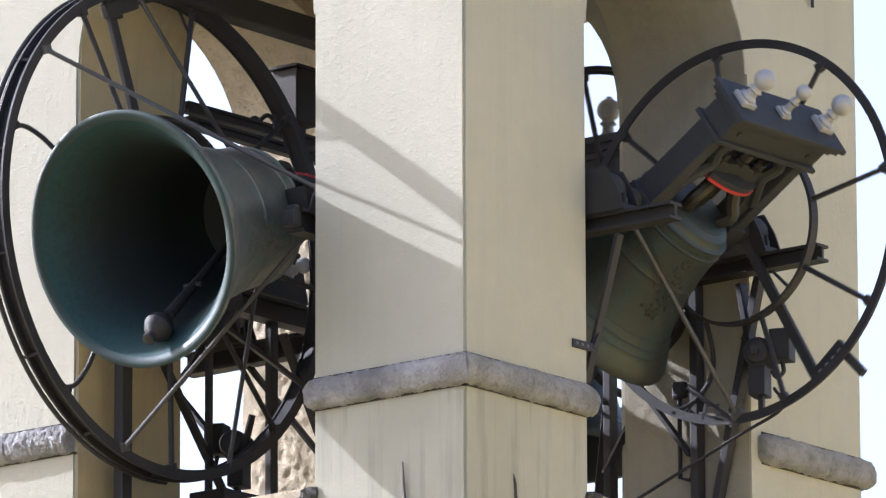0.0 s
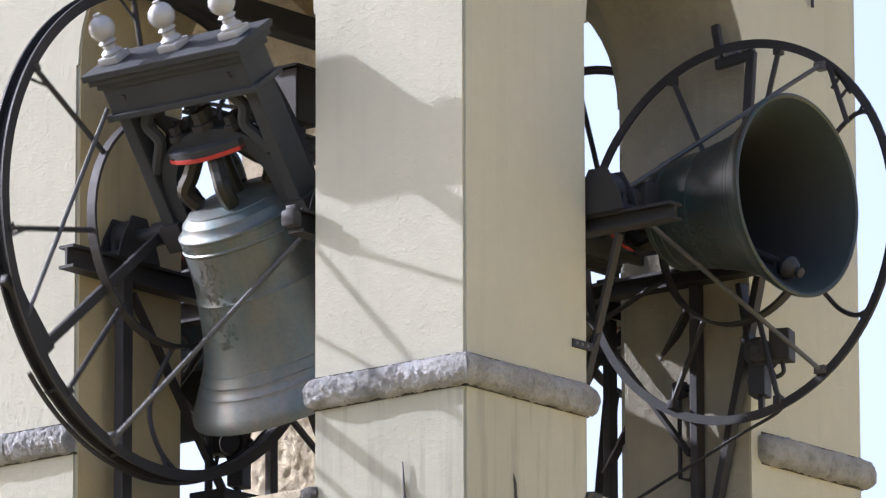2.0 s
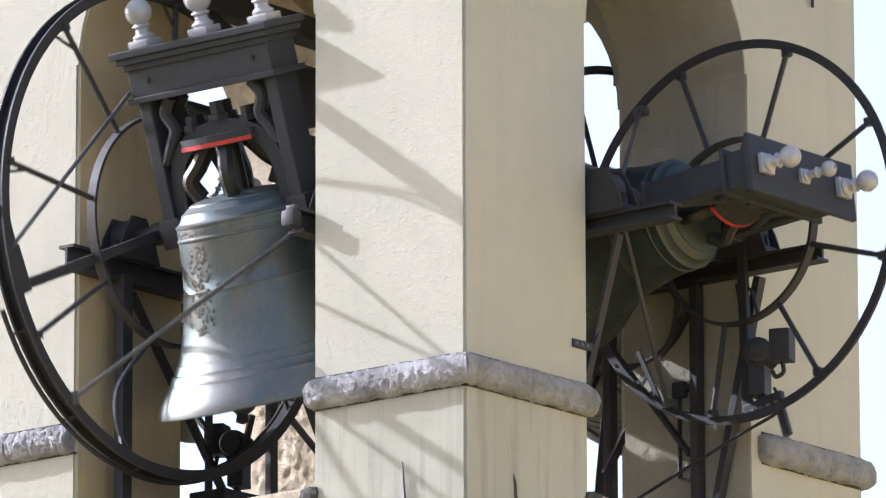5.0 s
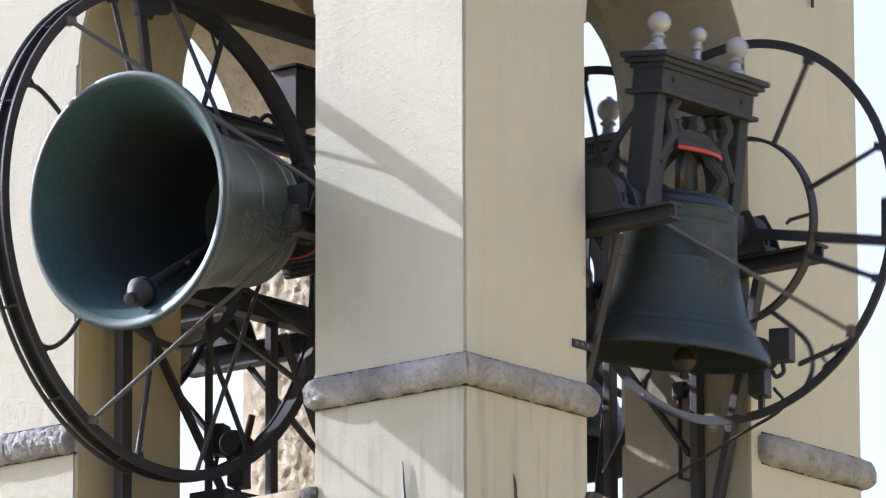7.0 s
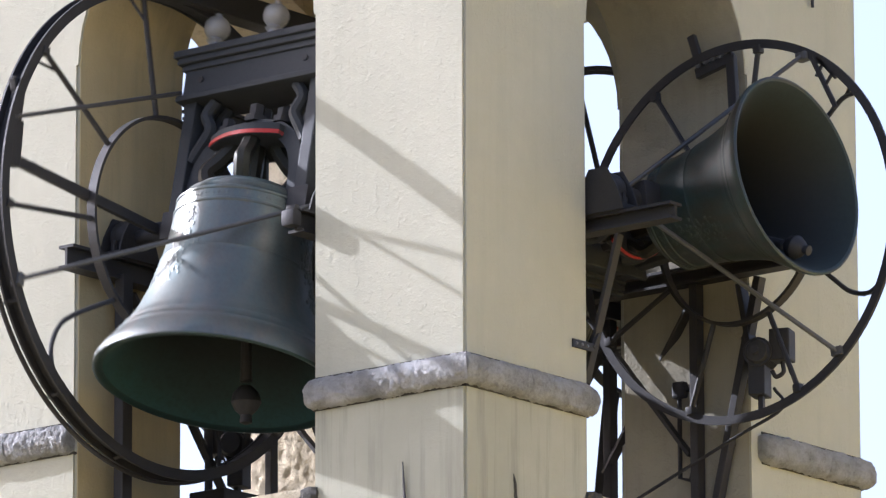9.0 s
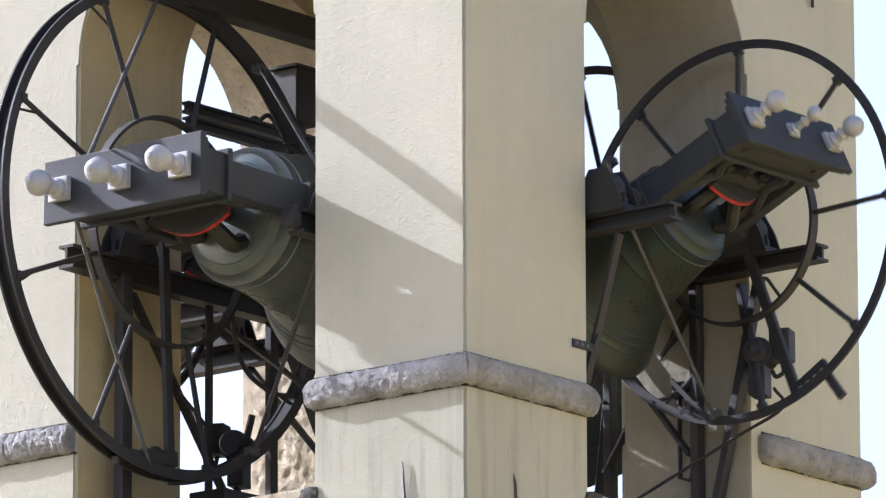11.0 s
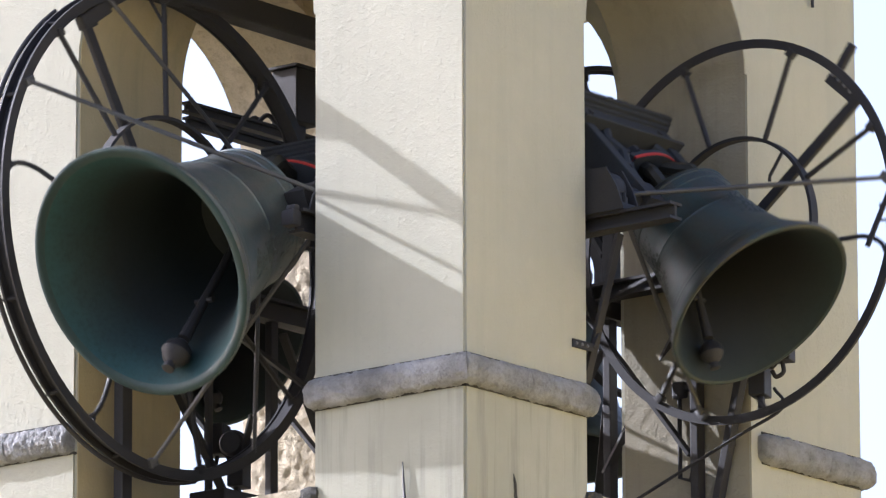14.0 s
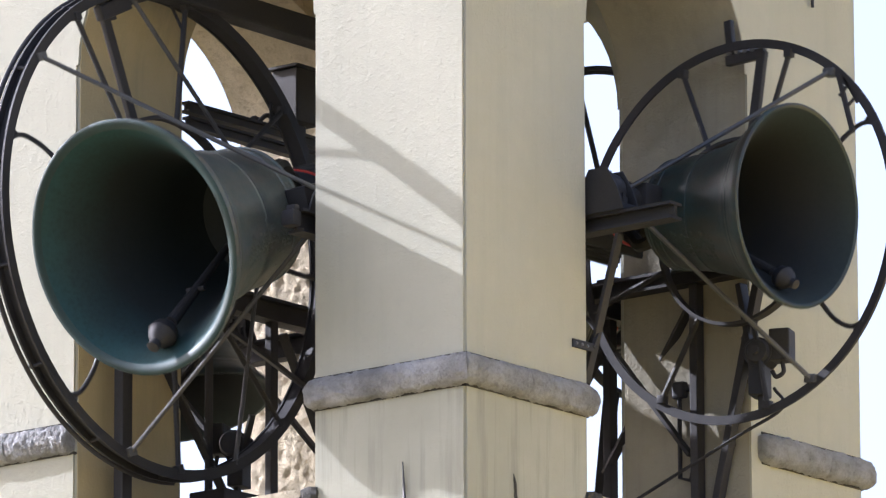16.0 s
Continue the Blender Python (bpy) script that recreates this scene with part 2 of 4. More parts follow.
pier_back = corner_pier("pier_north", X0, Y3, 1, -1, X1 - X0, Y3 - 2.287, RUBBLE, "rough plastered back corner pier of the belfry")


def arch_wall(name, a0, a1, along, face, inward, mat, label, SPRING=B + 1.86):
    """The wall over an opening from a0 to a1, with its round arch cut through it."""
    bm = bmesh.new()
    r, mid = (a1 - a0) / 2, (a0 + a1) / 2
    n = 24
    prof = [(mid - r * math.cos(math.pi * i / n), SPRING + r * math.sin(math.pi * i / n)) for i in range(n + 1)]
    rows = []
    for d in (0.0, DEEP):
        off = face + inward * d
        put = (lambda a, z: (a, off, z)) if along == "x" else (lambda a, z: (off, a, z))
        rows.append(([bm.verts.new(put(a, z)) for a, z in prof], [bm.verts.new(put(a, TOP)) for a, z in prof]))
    (i0, t0), (i1, t1) = rows
    for k in range(n):
        bm.faces.new((i0[k], i0[k + 1], t0[k + 1], t0[k]))
        bm.faces.new((i1[k], t1[k], t1[k + 1], i1[k + 1]))
        bm.faces.new((i0[k], i1[k], i1[k + 1], i0[k + 1]))
        bm.faces.new((t0[k], t0[k + 1], t1[k + 1], t1[k]))
    ob = part(name, bm, mat)
    return tagged(ob, label, "arch", kind="structure")


arch_wall("wall_south", X1, X2, "x", Y0, 1, PLASTER, "cream plastered wall over a round belfry arch")
arch_wall("wall_east", Y1, Y2, "y", X3, -1, PLASTER, "cream plastered wall over a shaded round arch")
arch_wall("wall_north", X1, X2, "x", Y3, -1, PLASTER, "back wall of the belfry over its arch")
arch_wall("wall_west", 0.755, 2.287, "y", X0, 1, RUBBLE, "rough wall over the west belfry arch")

# reveals of the openings, a coat of ochre on the pier sides
bm = bmesh.new()
box(bm, (X1 - 0.01, 0.014, B - 0.5), (X1 + 0.006, DEEP, SPRING))
part("reveal", bm, OCHRE, pier_west, "ochre limewashed reveal")


def rough_facing(own, x0, x1, z0, z1, y, amp, freq, mat, label):
    """An uneven coat on a reveal that faces south, from x0 to x1 and z0 to z1."""
    bm = bmesh.new()
    nx, nz = int((x1 - x0) / 0.012), int((z1 - z0) / 0.012)
    rows = []
    for i in range(nx + 1):
        row = []
        for k in range(nz + 1):
            p = Vector((x0 + (x1 - x0) * i / nx, y, z0 + (z1 - z0) * k / nz))
            f = 0.6 * noise.noise(p * freq) + 0.35 * noise.noise(p * freq * 2.3) + 0.5 * max(0.0, noise.noise(p * freq * 0.35))
            edge = min(1.0, 6 * min(i, nx - i) / nx)
            p.y -= 0.004 + amp * edge * (0.5 + f)
            row.append(bm.verts.new(p))
        rows.append(row)
    for i in range(nx):
        for k in range(nz):
            bm.faces.new((rows[i][k], rows[i + 1][k], rows[i + 1][k + 1], rows[i][k + 1]))
    part("rough_coat", bm, mat, own, label, smooth=True)


rough_facing(pier_back, X0 + 0.004, X0 + DEEP - 0.01, B - 0.7, B + 1.84, 2.287, 0.016, 21, RUBBLE, "rough sunlit rubble and render")
rough_facing(pier_east, -DEEP + 0.01, -0.001, B - 0.4, B + 1.86, Y2, 0.005, 16, REVEAL, "uneven weathered plaster of the reveal, darkened for shade")

# soffit lining of the shaded arch, its plaster darkened for that shade
bm = bmesh.new()
rows = []
for i in range(33):
    w = math.pi * i / 32
    rows.append([bm.verts.new((x, (Y1 + Y2) / 2 - ((Y2 - Y1) / 2 - 0.007 + g) * math.cos(w), SPRING + ((Y2 - Y1) / 2 - 0.007 + g) * math.sin(w)))
                 for x, g in ((-0.002, 0), (-DEEP, 0), (-DEEP, 0.02), (-0.002, 0.02))])
for a, c in zip(rows, rows[1:]):
    for k in range(4):
        bm.faces.new((a[k], a[(k + 1) % 4], c[(k + 1) % 4], c[k]))
tagged(part("soffit", bm, REVEAL, smooth=True), "weathered plaster soffit of the arch, darkened for shade", "arch", kind="structure")

# parapets, shaft, floor, ceiling and roof
for nm, lo, hi in (("parapet_south", (X1, 0.012, SILL - 0.8), (X2, 0.5, SILL)), ("parapet_east", (-0.5, Y1, SILL - 0.8), (-0.012, Y2, SILL)),
                   ("parapet_north", (X1, Y3 - 0.5, SILL - 0.8), (X2, Y3, SILL - 0.35)), ("parapet_west", (X0, 0.755, SILL - 0.8), (X0 + 0.5, 2.287, SILL - 0.35))):
    bm = bmesh.new()
    box(bm, lo, hi, bevel=0.015)
    tagged(part(nm, bm, RUBBLE), "rubble stone parapet in the belfry opening", "parapet", kind="structure")
bm = bmesh.new()
box(bm, (X0, Y0, -0.2), (X3, Y3, SILL - 0.8))
tagged(part("tower_shaft", bm, PLASTER_LOW), "plain plastered shaft of the bell tower", "tower", kind="structure")
bm = bmesh.new()
box(bm, (X0 + 0.3, Y0 + 0.3, HEAD), (X3 - 0.3, Y3 - 0.3, HEAD + 0.2))
tagged(part("ceiling", bm, DARK_WOOD), "dark boarded timber ceiling of the belfry", "ceiling", kind="structure")
# unseen floor added dark, so that less light bounces into the belfry
bm = bmesh.new()
box(bm, (X0 + DEEP, Y0 + 0.5, SILL - 0.796), (X3 - DEEP, Y3 - 0.5, SILL - 0.75))
box(bm, (X0 + 0.5, 0.755, SILL - 0.797), (X3 - 0.5, 2.1, SILL - 0.751))
tagged(part("floor", bm, DARK_WOOD), "unseen dark floor boards added to cut bounced light", "floor", kind="structure")
bm = bmesh.new()
box(bm, (X0 - 0.06, Y0 - 0.06, TOP), (X3 + 0.06, Y3 + 0.06, TOP + 0.14), bevel=0.03)
tagged(part("cornice", bm, STONE), "stone cornice under the tower roof", "cornice", kind="structure")
bm = bmesh.new()
base = [bm.verts.new((x, y, TOP + 0.144)) for x, y in ((X0 - 0.05, Y0 - 0.05), (X3 + 0.05, Y0 - 0.05), (X3 + 0.05, Y3 + 0.05), (X0 - 0.05, Y3 + 0.05))]
tip = bm.verts.new(((X0 + X3) / 2, Y3 / 2, TOP + 1.5))
bm.faces.new(base[::-1])
for i in range(4):
    bm.faces.new((base[i], base[(i + 1) % 4], tip))
tagged(part("roof", bm, TILE), "low tiled pyramid roof", "roof", kind="structure")
bm = bmesh.new()
bmesh.ops.create_grid(bm, x_segments=8, y_segments=8, size=1500)
tagged(part("ground", bm, EARTH), "sandy open ground reaching to the horizon", "ground", kind="structure")

# unseen wall added out of view to throw warm light on the shaded faces
bm = bmesh.new()
box(bm, (16.0, -6.0, 0.0), (24.0, 26.0, 8.5))
tagged(part("bounce_wall", bm, BOUNCE_YELLOW), "unseen yellow wall added to bounce warm light", "house wall", kind="structure")


# ---- string course ----
def course_block(own, a, b, out, seed, end0=0.0, end1=0.0, label="", mitre0=False, mitre1=False):
    """A half-round stone from a to b (plan points on the wall face), bulging towards out, with rounded ends where asked."""
    rnd = random.Random(seed)
    a, b, out = Vector((*a, B + 0.07)), Vector((*b, B + 0.07)), Vector((*out, 0))
    d = (b - a).normalized()
    n, k, bm = 110, 26, bmesh.new()
    rows = []
    for i in range(n + 1):
        t = i / n
        s = 1.0
        L = (b - a).length
        for e, x in ((end0, t * L), (end1, (1 - t) * L)):
            if e and x < e:
                s = min(s, 0.55 + 0.45 * math.sqrt(max(0.0, 1 - (1 - x / e) ** 2)))
        p = a + (b - a) * t
        row = []
        for j in range(k + 1):
            w = math.pi * j / k
            far = 0.062 * max(0.0, math.sin(w)) ** 0.8 * s
            q = p + out * far + Vector((0, 0, 0.071 * math.cos(w) * s))
            if mitre0 and t < 0.15:
                q -= d * far * (1 - t / 0.15)
            if mitre1 and t > 0.85:
                q += d * far * (t - 0.85) / 0.15
            f = noise.noise(q * 9 + Vector((seed, 0, 0))) * 0.009 + noise.noise(q * 34) * 0.008 + noise.noise(q * 90) * 0.006
            row.append(bm.verts.new(q + (out * math.sin(w) + Vector((0, 0, math.cos(w)))) * f))
        row.append(bm.verts.new(p - out * 0.03 + Vector((0, 0, -0.071 * s))))
        row.append(bm.verts.new(p - out * 0.03 + Vector((0, 0, 0.071 * s))))
        rows.append(row)
    m = len(rows[0])
    for i in range(n):
        for j in range(m):
            bm.faces.new((rows[i][j], rows[i][(j + 1) % m], rows[i + 1][(j + 1) % m], rows[i + 1][j]))
    bm.faces.new(rows[0][::-1])
    bm.faces.new(rows[-1])
    return part("moulding_stone", bm, STONE, own, label or "rough grey half-round stone moulding", smooth=True)


S, E_ = (0, -1), (1, 0)
course_block(pier_near, (X2 - 0.03, 0), (0.0, 0), S, 1, end0=0.05, mitre1=True)
course_block(pier_near, (0, 0.0), (0, 0.415), E_, 2, mitre0=True)
course_block(pier_near, (0, 0.421), (0, Y1 + 0.04), E_, 3, end1=0.07)
course_block(pier_west, (X0 - 0.05, 0), (X1 - 0.40, 0), S, 4)
course_block(pier_west, (X1 - 0.394, 0), (X1 - 0.01, 0), S, 5, end1=0.03)
course_block(pier_east, (0, Y2 + 0.06), (0, Y2 + 0.565), E_, 6, end0=0.06)
course_block(pier_east, (0, Y2 + 0.572), (0, Y3 + 0.06), E_, 7, end1=0.07)

# dirty mortar joints over and under the moulding
for own, lo, hi in ((pier_near, (X2, -0.004), (0.004, 0.02)), (pier_near, (-0.02, -0.004), (0.005, Y1)), (pier_west, (X0, -0.004), (X1, 0.02)), (pier_east, (-0.02, Y2 + 0.09), (0.005, Y3))):
    for z in (-0.006, 0.138):
        bm = bmesh.new()
        box(bm, (*lo, B + z), (*hi, B + z + 0.011))
        part("mortar_joint", bm, DIRT, own, "dark dirty mortar joint")

# ochre soffit of the sunlit arch
bm = bmesh.new()
rows = []
rr, xm = (X2 - X1) / 2 - 0.006, (X1 + X2) / 2
for i in range(25):
    w = math.pi * i / 24
    rows.append([bm.verts.new((xm - (rr + g) * math.cos(w), y, SPRING + (rr + g) * math.sin(w))) for y, g in ((0.014, 0), (DEEP, 0), (DEEP, 0.02), (0.014, 0.02))])
for a, c in zip(rows, rows[1:]):
    for k in range(4):
        bm.faces.new((a[k], a[(k + 1) % 4], c[(k + 1) % 4], c[k]))
tagged(part("soffit", bm, OCHRE), "ochre limewashed soffit of the arch", "arch", kind="structure")


# ---- bells ----
OUTER = ((1.0, 0.0), (0.995, 0.025), (0.965, 0.06), (0.9, 0.115), (0.875, 0.135), (0.872, 0.142), (0.86, 0.146), (0.83, 0.178), (0.826, 0.186), (0.812, 0.19),
         (0.78, 0.225), (0.775, 0.232), (0.765, 0.235), (0.72, 0.3), (0.675, 0.38), (0.64, 0.46), (0.612, 0.54), (0.605, 0.556), (0.608, 0.562), (0.597, 0.57),
         (0.58, 0.64), (0.562, 0.73), (0.553, 0.80), (0.56, 0.806), (0.56, 0.815), (0.55, 0.82), (0.545, 0.865), (0.552, 0.87), (0.552, 0.88), (0.53, 0.886),
         (0.505, 0.902), (0.49, 0.922), (0.485, 0.93), (0.472, 0.934), (0.44, 0.95), (0.415, 0.958), (0.41, 0.966), (0.395, 0.97), (0.3, 0.984), (0.0, 1.0))
THIN_RIM = ((0.78, 0.14), (0.85, 0.075), (0.93, 0.012), (0.955, 0.0))
INNER = ((0.0, 0.93), (0.3, 0.92), (0.44, 0.88), (0.49, 0.80), (0.51, 0.68), (0.54, 0.52), (0.6, 0.38), (0.69, 0.24), (0.765, 0.14), (0.84, 0.07), (0.918, 0.008))
LIP = ((0.918, 0.008), (0.94, 0.0), (0.965, -0.005), (0.985, -0.005), (1.0, 0.0))


def bell_thing(name, R, mouth, crown, ws, sep, rim, ring, rho, step, beam, label, group, double_rim):
    """A swinging bell with its yoke and wheel about the local x axis; the wheel stands at x = ws * sep, outwards is -y."""
    ob = new(name)
    tagged(ob, label, "bell", group)
    H = mouth + crown
    metal = BRONZE if double_rim else BRONZE_SHADED
    low = pose(0, 0, -mouth)
    bm = bmesh.new()
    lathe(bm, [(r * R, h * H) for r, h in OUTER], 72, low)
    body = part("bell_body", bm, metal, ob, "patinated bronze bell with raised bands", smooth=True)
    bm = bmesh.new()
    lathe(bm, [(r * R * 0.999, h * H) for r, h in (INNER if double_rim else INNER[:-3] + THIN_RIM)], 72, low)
    part("bell_inside", bm, BRONZE_IN if double_rim else BRONZE_IN_DARK, body, "bell inside darkened for shade, green verdigris near the lip" if double_rim else "bell inside darkened for shade", smooth=True)
    bm = bmesh.new()
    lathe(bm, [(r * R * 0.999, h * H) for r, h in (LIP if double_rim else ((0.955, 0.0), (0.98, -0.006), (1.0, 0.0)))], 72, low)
    part("lip", bm, LIP_BRONZE if double_rim else BRONZE_SHADED, body, "worn bronze lip", smooth=True)
    # cast relief: a frieze round the shoulder and a figure panel on the outward side
    rnd = random.Random(int(R * 1000))

    def radius_at(h):
        for (r0, h0), (r1, h1) in zip(OUTER, OUTER[1:]):
            if h0 <= h <= h1:
                return R * (r0 + (r1 - r0) * (h - h0) / max(1e-6, h1 - h0))
        return R * 0.5

    def blob(bm, a, h, s):
        r = radius_at(h)
        m = pose(r * math.cos(a), r * math.sin(a), h * H - mouth, rz=math.degrees(a)) @ Matrix.Diagonal((0.22, 1.0, 1.0 + rnd.random() * 0.6, 1))
        bmesh.ops.create_icosphere(bm, subdivisions=1, radius=s, matrix=m)
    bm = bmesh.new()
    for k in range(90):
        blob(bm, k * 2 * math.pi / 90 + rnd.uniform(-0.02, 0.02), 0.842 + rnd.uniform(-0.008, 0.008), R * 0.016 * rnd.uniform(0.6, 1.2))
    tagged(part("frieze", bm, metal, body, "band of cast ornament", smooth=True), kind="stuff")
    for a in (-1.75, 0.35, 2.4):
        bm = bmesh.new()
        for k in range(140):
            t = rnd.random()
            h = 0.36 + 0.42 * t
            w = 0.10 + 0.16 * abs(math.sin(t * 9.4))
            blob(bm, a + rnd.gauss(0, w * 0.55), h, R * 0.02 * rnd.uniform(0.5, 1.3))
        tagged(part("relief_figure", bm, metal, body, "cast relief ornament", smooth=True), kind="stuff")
    # clapper
    cl = new("clapper")
    cl.parent = ob
    cl.location = (0, 0, crown * 0.35)
    drop = mouth * 1.09 + crown * 0.35
    bm = bmesh.new()
    tube(bm, [(0, 0, 0), (0, 0, -drop * 0.55), (0, 0, -drop * 0.86)], [R * 0.03, R * 0.036, R * 0.05], 10)
    lathe(bm, [(0, -drop * 1.0 - R * 0.12), (R * 0.05, -drop - R * 0.1), (R * 0.045, -drop - R * 0.04), (R * 0.09, -drop), (R * 0.12, -drop + R * 0.06), (R * 0.105, -drop + R * 0.13), (R * 0.05, -drop + R * 0.19), (0, -drop + R * 0.2)], 16)
    tube(bm, [(-R * 0.09, 0, -drop * 0.6), (R * 0.09, 0, -drop * 0.6)], R * 0.022, 8)
    c = part("clapper_rod", bm, IRON, cl, "dark iron clapper", smooth=True)
    # cannons: the loops by which the bell hangs
    for k in range(4):
        a = k * math.pi / 2 + 0.5
        ca, sa = math.cos(a), math.sin(a)
        z = crown * 0.93
        bm = bmesh.new()
        tube(bm, smooth_path([(ca * R * 0.3, sa * R * 0.3, z), (ca * R * 0.36, sa * R * 0.36, z + R * 0.14), (ca * R * 0.27, sa * R * 0.27, z + R * 0.25), (ca * R * 0.16, sa * R * 0.16, z + R * 0.40)], 4), R * 0.07, 8)
        part("cannon", bm, DARK_BRONZE, ob, smooth=True)
    bm = bmesh.new()
    tube(bm, [(0, 0, crown * 0.9), (0, 0, crown + R * 0.42)], R * 0.085, 10)
    part("crown_post", bm, DARK_BRONZE, ob, smooth=True)
    # yoke arch with its red strip
    bl, bd, z0, z1 = beam            # half length, half depth, underside, top of the beam
    leg = bl * 0.90
    n = 20
    a_r, a_h, th = leg - 0.03, z0 * 0.70, R * 0.125
    def arc(i, off):
        w = math.pi * i / n
        return ((a_r + off) * math.cos(w), 0.04 + (a_h + off) * math.sin(w) ** 0.55)
    bm = bmesh.new()
    rows = []
    for i in range(n + 1):
        xo, zo = arc(i, 0.0)
        xi, zi = arc(i, -th)
        rows.append([bm.verts.new(v) for v in ((xo, -bd * 0.55, zo), (xo, bd * 0.55, zo), (xi, bd * 0.55, zi), (xi, -bd * 0.55, zi))])
    for a, b in zip(rows, rows[1:]):
        for k in range(4):
            bm.faces.new((a[k], a[(k + 1) % 4], b[(k + 1) % 4], b[k]))
    bm.faces.new(rows[0][::-1])
    bm.faces.new(rows[-1])
    arch = part("yoke_arch", bm, GREY, ob, smooth=True)
    # clamp plate over the cannons with bowed sides, painted red along its lower edge
    zc, hw, hp = R * 0.595, R * 0.355, R * 0.036

    def bowed(bm, grow, za, zb):
        edge = [(-hw + 2 * hw * i / 12, -(R * 0.15 + R * 0.115 * (1 - (i / 6 - 1) ** 2)) - grow) for i in range(13)]
        edge += [(-x, -y) for x, y in edge]
        prism(bm, edge, za, zb)
    bm = bmesh.new()
    bowed(bm, 0.0, zc - 0.004, zc + hp * 2.4)
    plate = part("clamp_plate", bm, GREY, ob)
    bm = bmesh.new()
    bowed(bm, 0.006, zc, zc + hp * 0.9)
    part("painted_edge", bm, RED, plate, "bright red painted edge")
    for x in (-R * 0.28, 0.0, R * 0.28):
        big = 1.0 if x else 1.25
        zt = 0.04 + a_h * math.sin(math.acos(max(-1, min(1, x / a_r)))) ** 0.55
        bm = bmesh.new()
        for y in (-bd * 0.28, bd * 0.28):
            lathe(bm, [(0, 0), (R * 0.075 * big, 0), (R * 0.075 * big, R * 0.05), (R * 0.05 * big, R * 0.055), (R * 0.05 * big, R * 0.12 * big), (0, R * 0.12 * big)], 6, pose(x, y, zt - 0.004))
        part("yoke_nut", bm, IRON, arch)
    # beam with stepped cornices
    bm = bmesh.new()
    hb = z1 - z0
    box(bm, (-bl, -bd, z0 + hb * 0.1), (bl, bd, z0 + hb * 0.64), bevel=0.006)
    bt = part("yoke_beam", bm, GREY, ob, "slate grey painted yoke beam with stepped cornice")
    for nm, e, lo, hi in (("foot_moulding", 0.022, 0.0, 0.12), ("cornice", 0.014, 0.62, 0.74), ("cornice", 0.034, 0.74, 0.86), ("cornice", 0.05, 0.86, 1.0)):
        bm = bmesh.new()
        box(bm, (-bl - e, -bd - e, z0 + hb * lo), (bl + e, bd + e, z0 + hb * hi), bevel=0.006)
        part(nm, bm, GREY, bt)
    for sx in (-1, 1):
        for y in (-bd, bd):
            bm = bmesh.new()
            lathe(bm, [(0, 0), (0.016, 0), (0.016, 0.012), (0, 0.012)], 6, pose(sx * bl * 0.75, y + (0.004 if y < 0 else -0.004), z0 + hb * 0.4, 90 if y < 0 else -90))
            part("bolt_head", bm, IRON, bt)
        # upright and its curled bracket
        bm = bmesh.new()
        box(bm, (sx * leg - 0.035, -bd * 0.8, -R * 0.1), (sx * leg + 0.035, bd * 0.8, z0 + 0.004), bevel=0.008)
        part("upright", bm, GREY, ob)
        for y in (-bd * 0.5, bd * 0.5):
            bm = bmesh.new()
            x = sx * (leg - 0.035)
            tube(bm, smooth_path([(x - sx * 0.10, y, z0), (x - sx * 0.055, y, z0 - 0.07), (x - sx * 0.09, y, z0 - 0.15), (x - sx * 0.045, y, z0 - 0.23), (x, y, z0 - 0.3)], 5), 0.03, 8)
            part("scroll_bracket", bm, GREY, ob, smooth=True)
        bm = bmesh.new()
        tube(bm, [(sx * (leg - 0.05), 0, 0), (sx * (leg + 0.16), 0, 0)], 0.055, 14)
        box(bm, (sx * leg - 0.06, -bd * 0.9, -0.08), (sx * leg + 0.06, bd * 0.9, 0.06), bevel=0.01)
        part("axle_stub", bm, IRON, ob, smooth=True)
    # finials
    for k in (-1, 0, 1):
        f = rho / 1.061 * (0.72 if (k == 0 and not double_rim) else 1.0)
        zb = z1
        bm = bmesh.new()
        box(bm, (-0.058 * f, -0.058 * f, 0), (0.058 * f, 0.058 * f, 0.035 * f), pose(0, 0, 0), bevel=0.006)
        s = max(0.03, (rho - z1) - 0.052)
        lathe(bm, [(0, 0.03 * f), (0.05 * f, 0.034 * f), (0.052 * f, 0.05 * f), (0.034 * f, 0.066 * f), (0.03 * f, s * 0.75), (0.045 * f, s * 0.86), (0.03 * f, s)] +
              [(0.064 * f * math.sin(w), s + 0.052 + -0.064 * f * math.cos(w)) for w in [0.45 + 0.27 * i for i in range(10)]] + [(0.016 * f, s + 0.116 * f + 0.0), (0.018 * f, s + 0.128 * f), (0, s + 0.134 * f)], 20)
        fi = part("finial", bm, SILVER, ob, "silver painted ball finial", smooth=True)
        fi.location = (k * step, 0, zb)
    # wheel
    x = ws * sep
    wh = new("wheel")
    wh.parent = ob
    wid = rim * 0.034
    bm = bmesh.new()
    if double_rim:
        hoop(bm, x - ws * 0.004, rim, 0.012, 0.05, 96)
        hoop(bm, x + ws * 0.07, rim, 0.012, 0.05, 96)
        hoop(bm, x + ws * 0.033, rim - 0.035, 0.08, 0.01, 96)
    else:
        hoop(bm, x, rim, 0.012, 0.042, 96)
        hoop(bm, x + ws * 0.012, rim - 0.012, 0.028, 0.012, 96)
    part("rim", bm, IRON, wh, "black iron wheel rim")
    bm = bmesh.new()
    hoop(bm, x, ring, 0.05, 0.016, 64)
    part("inner_ring", bm, STEEL, wh)

    def at(ang, r, dx=0.0):
        a = radians(ang)
        return (x + dx, -math.sin(a) * r, math.cos(a) * r)
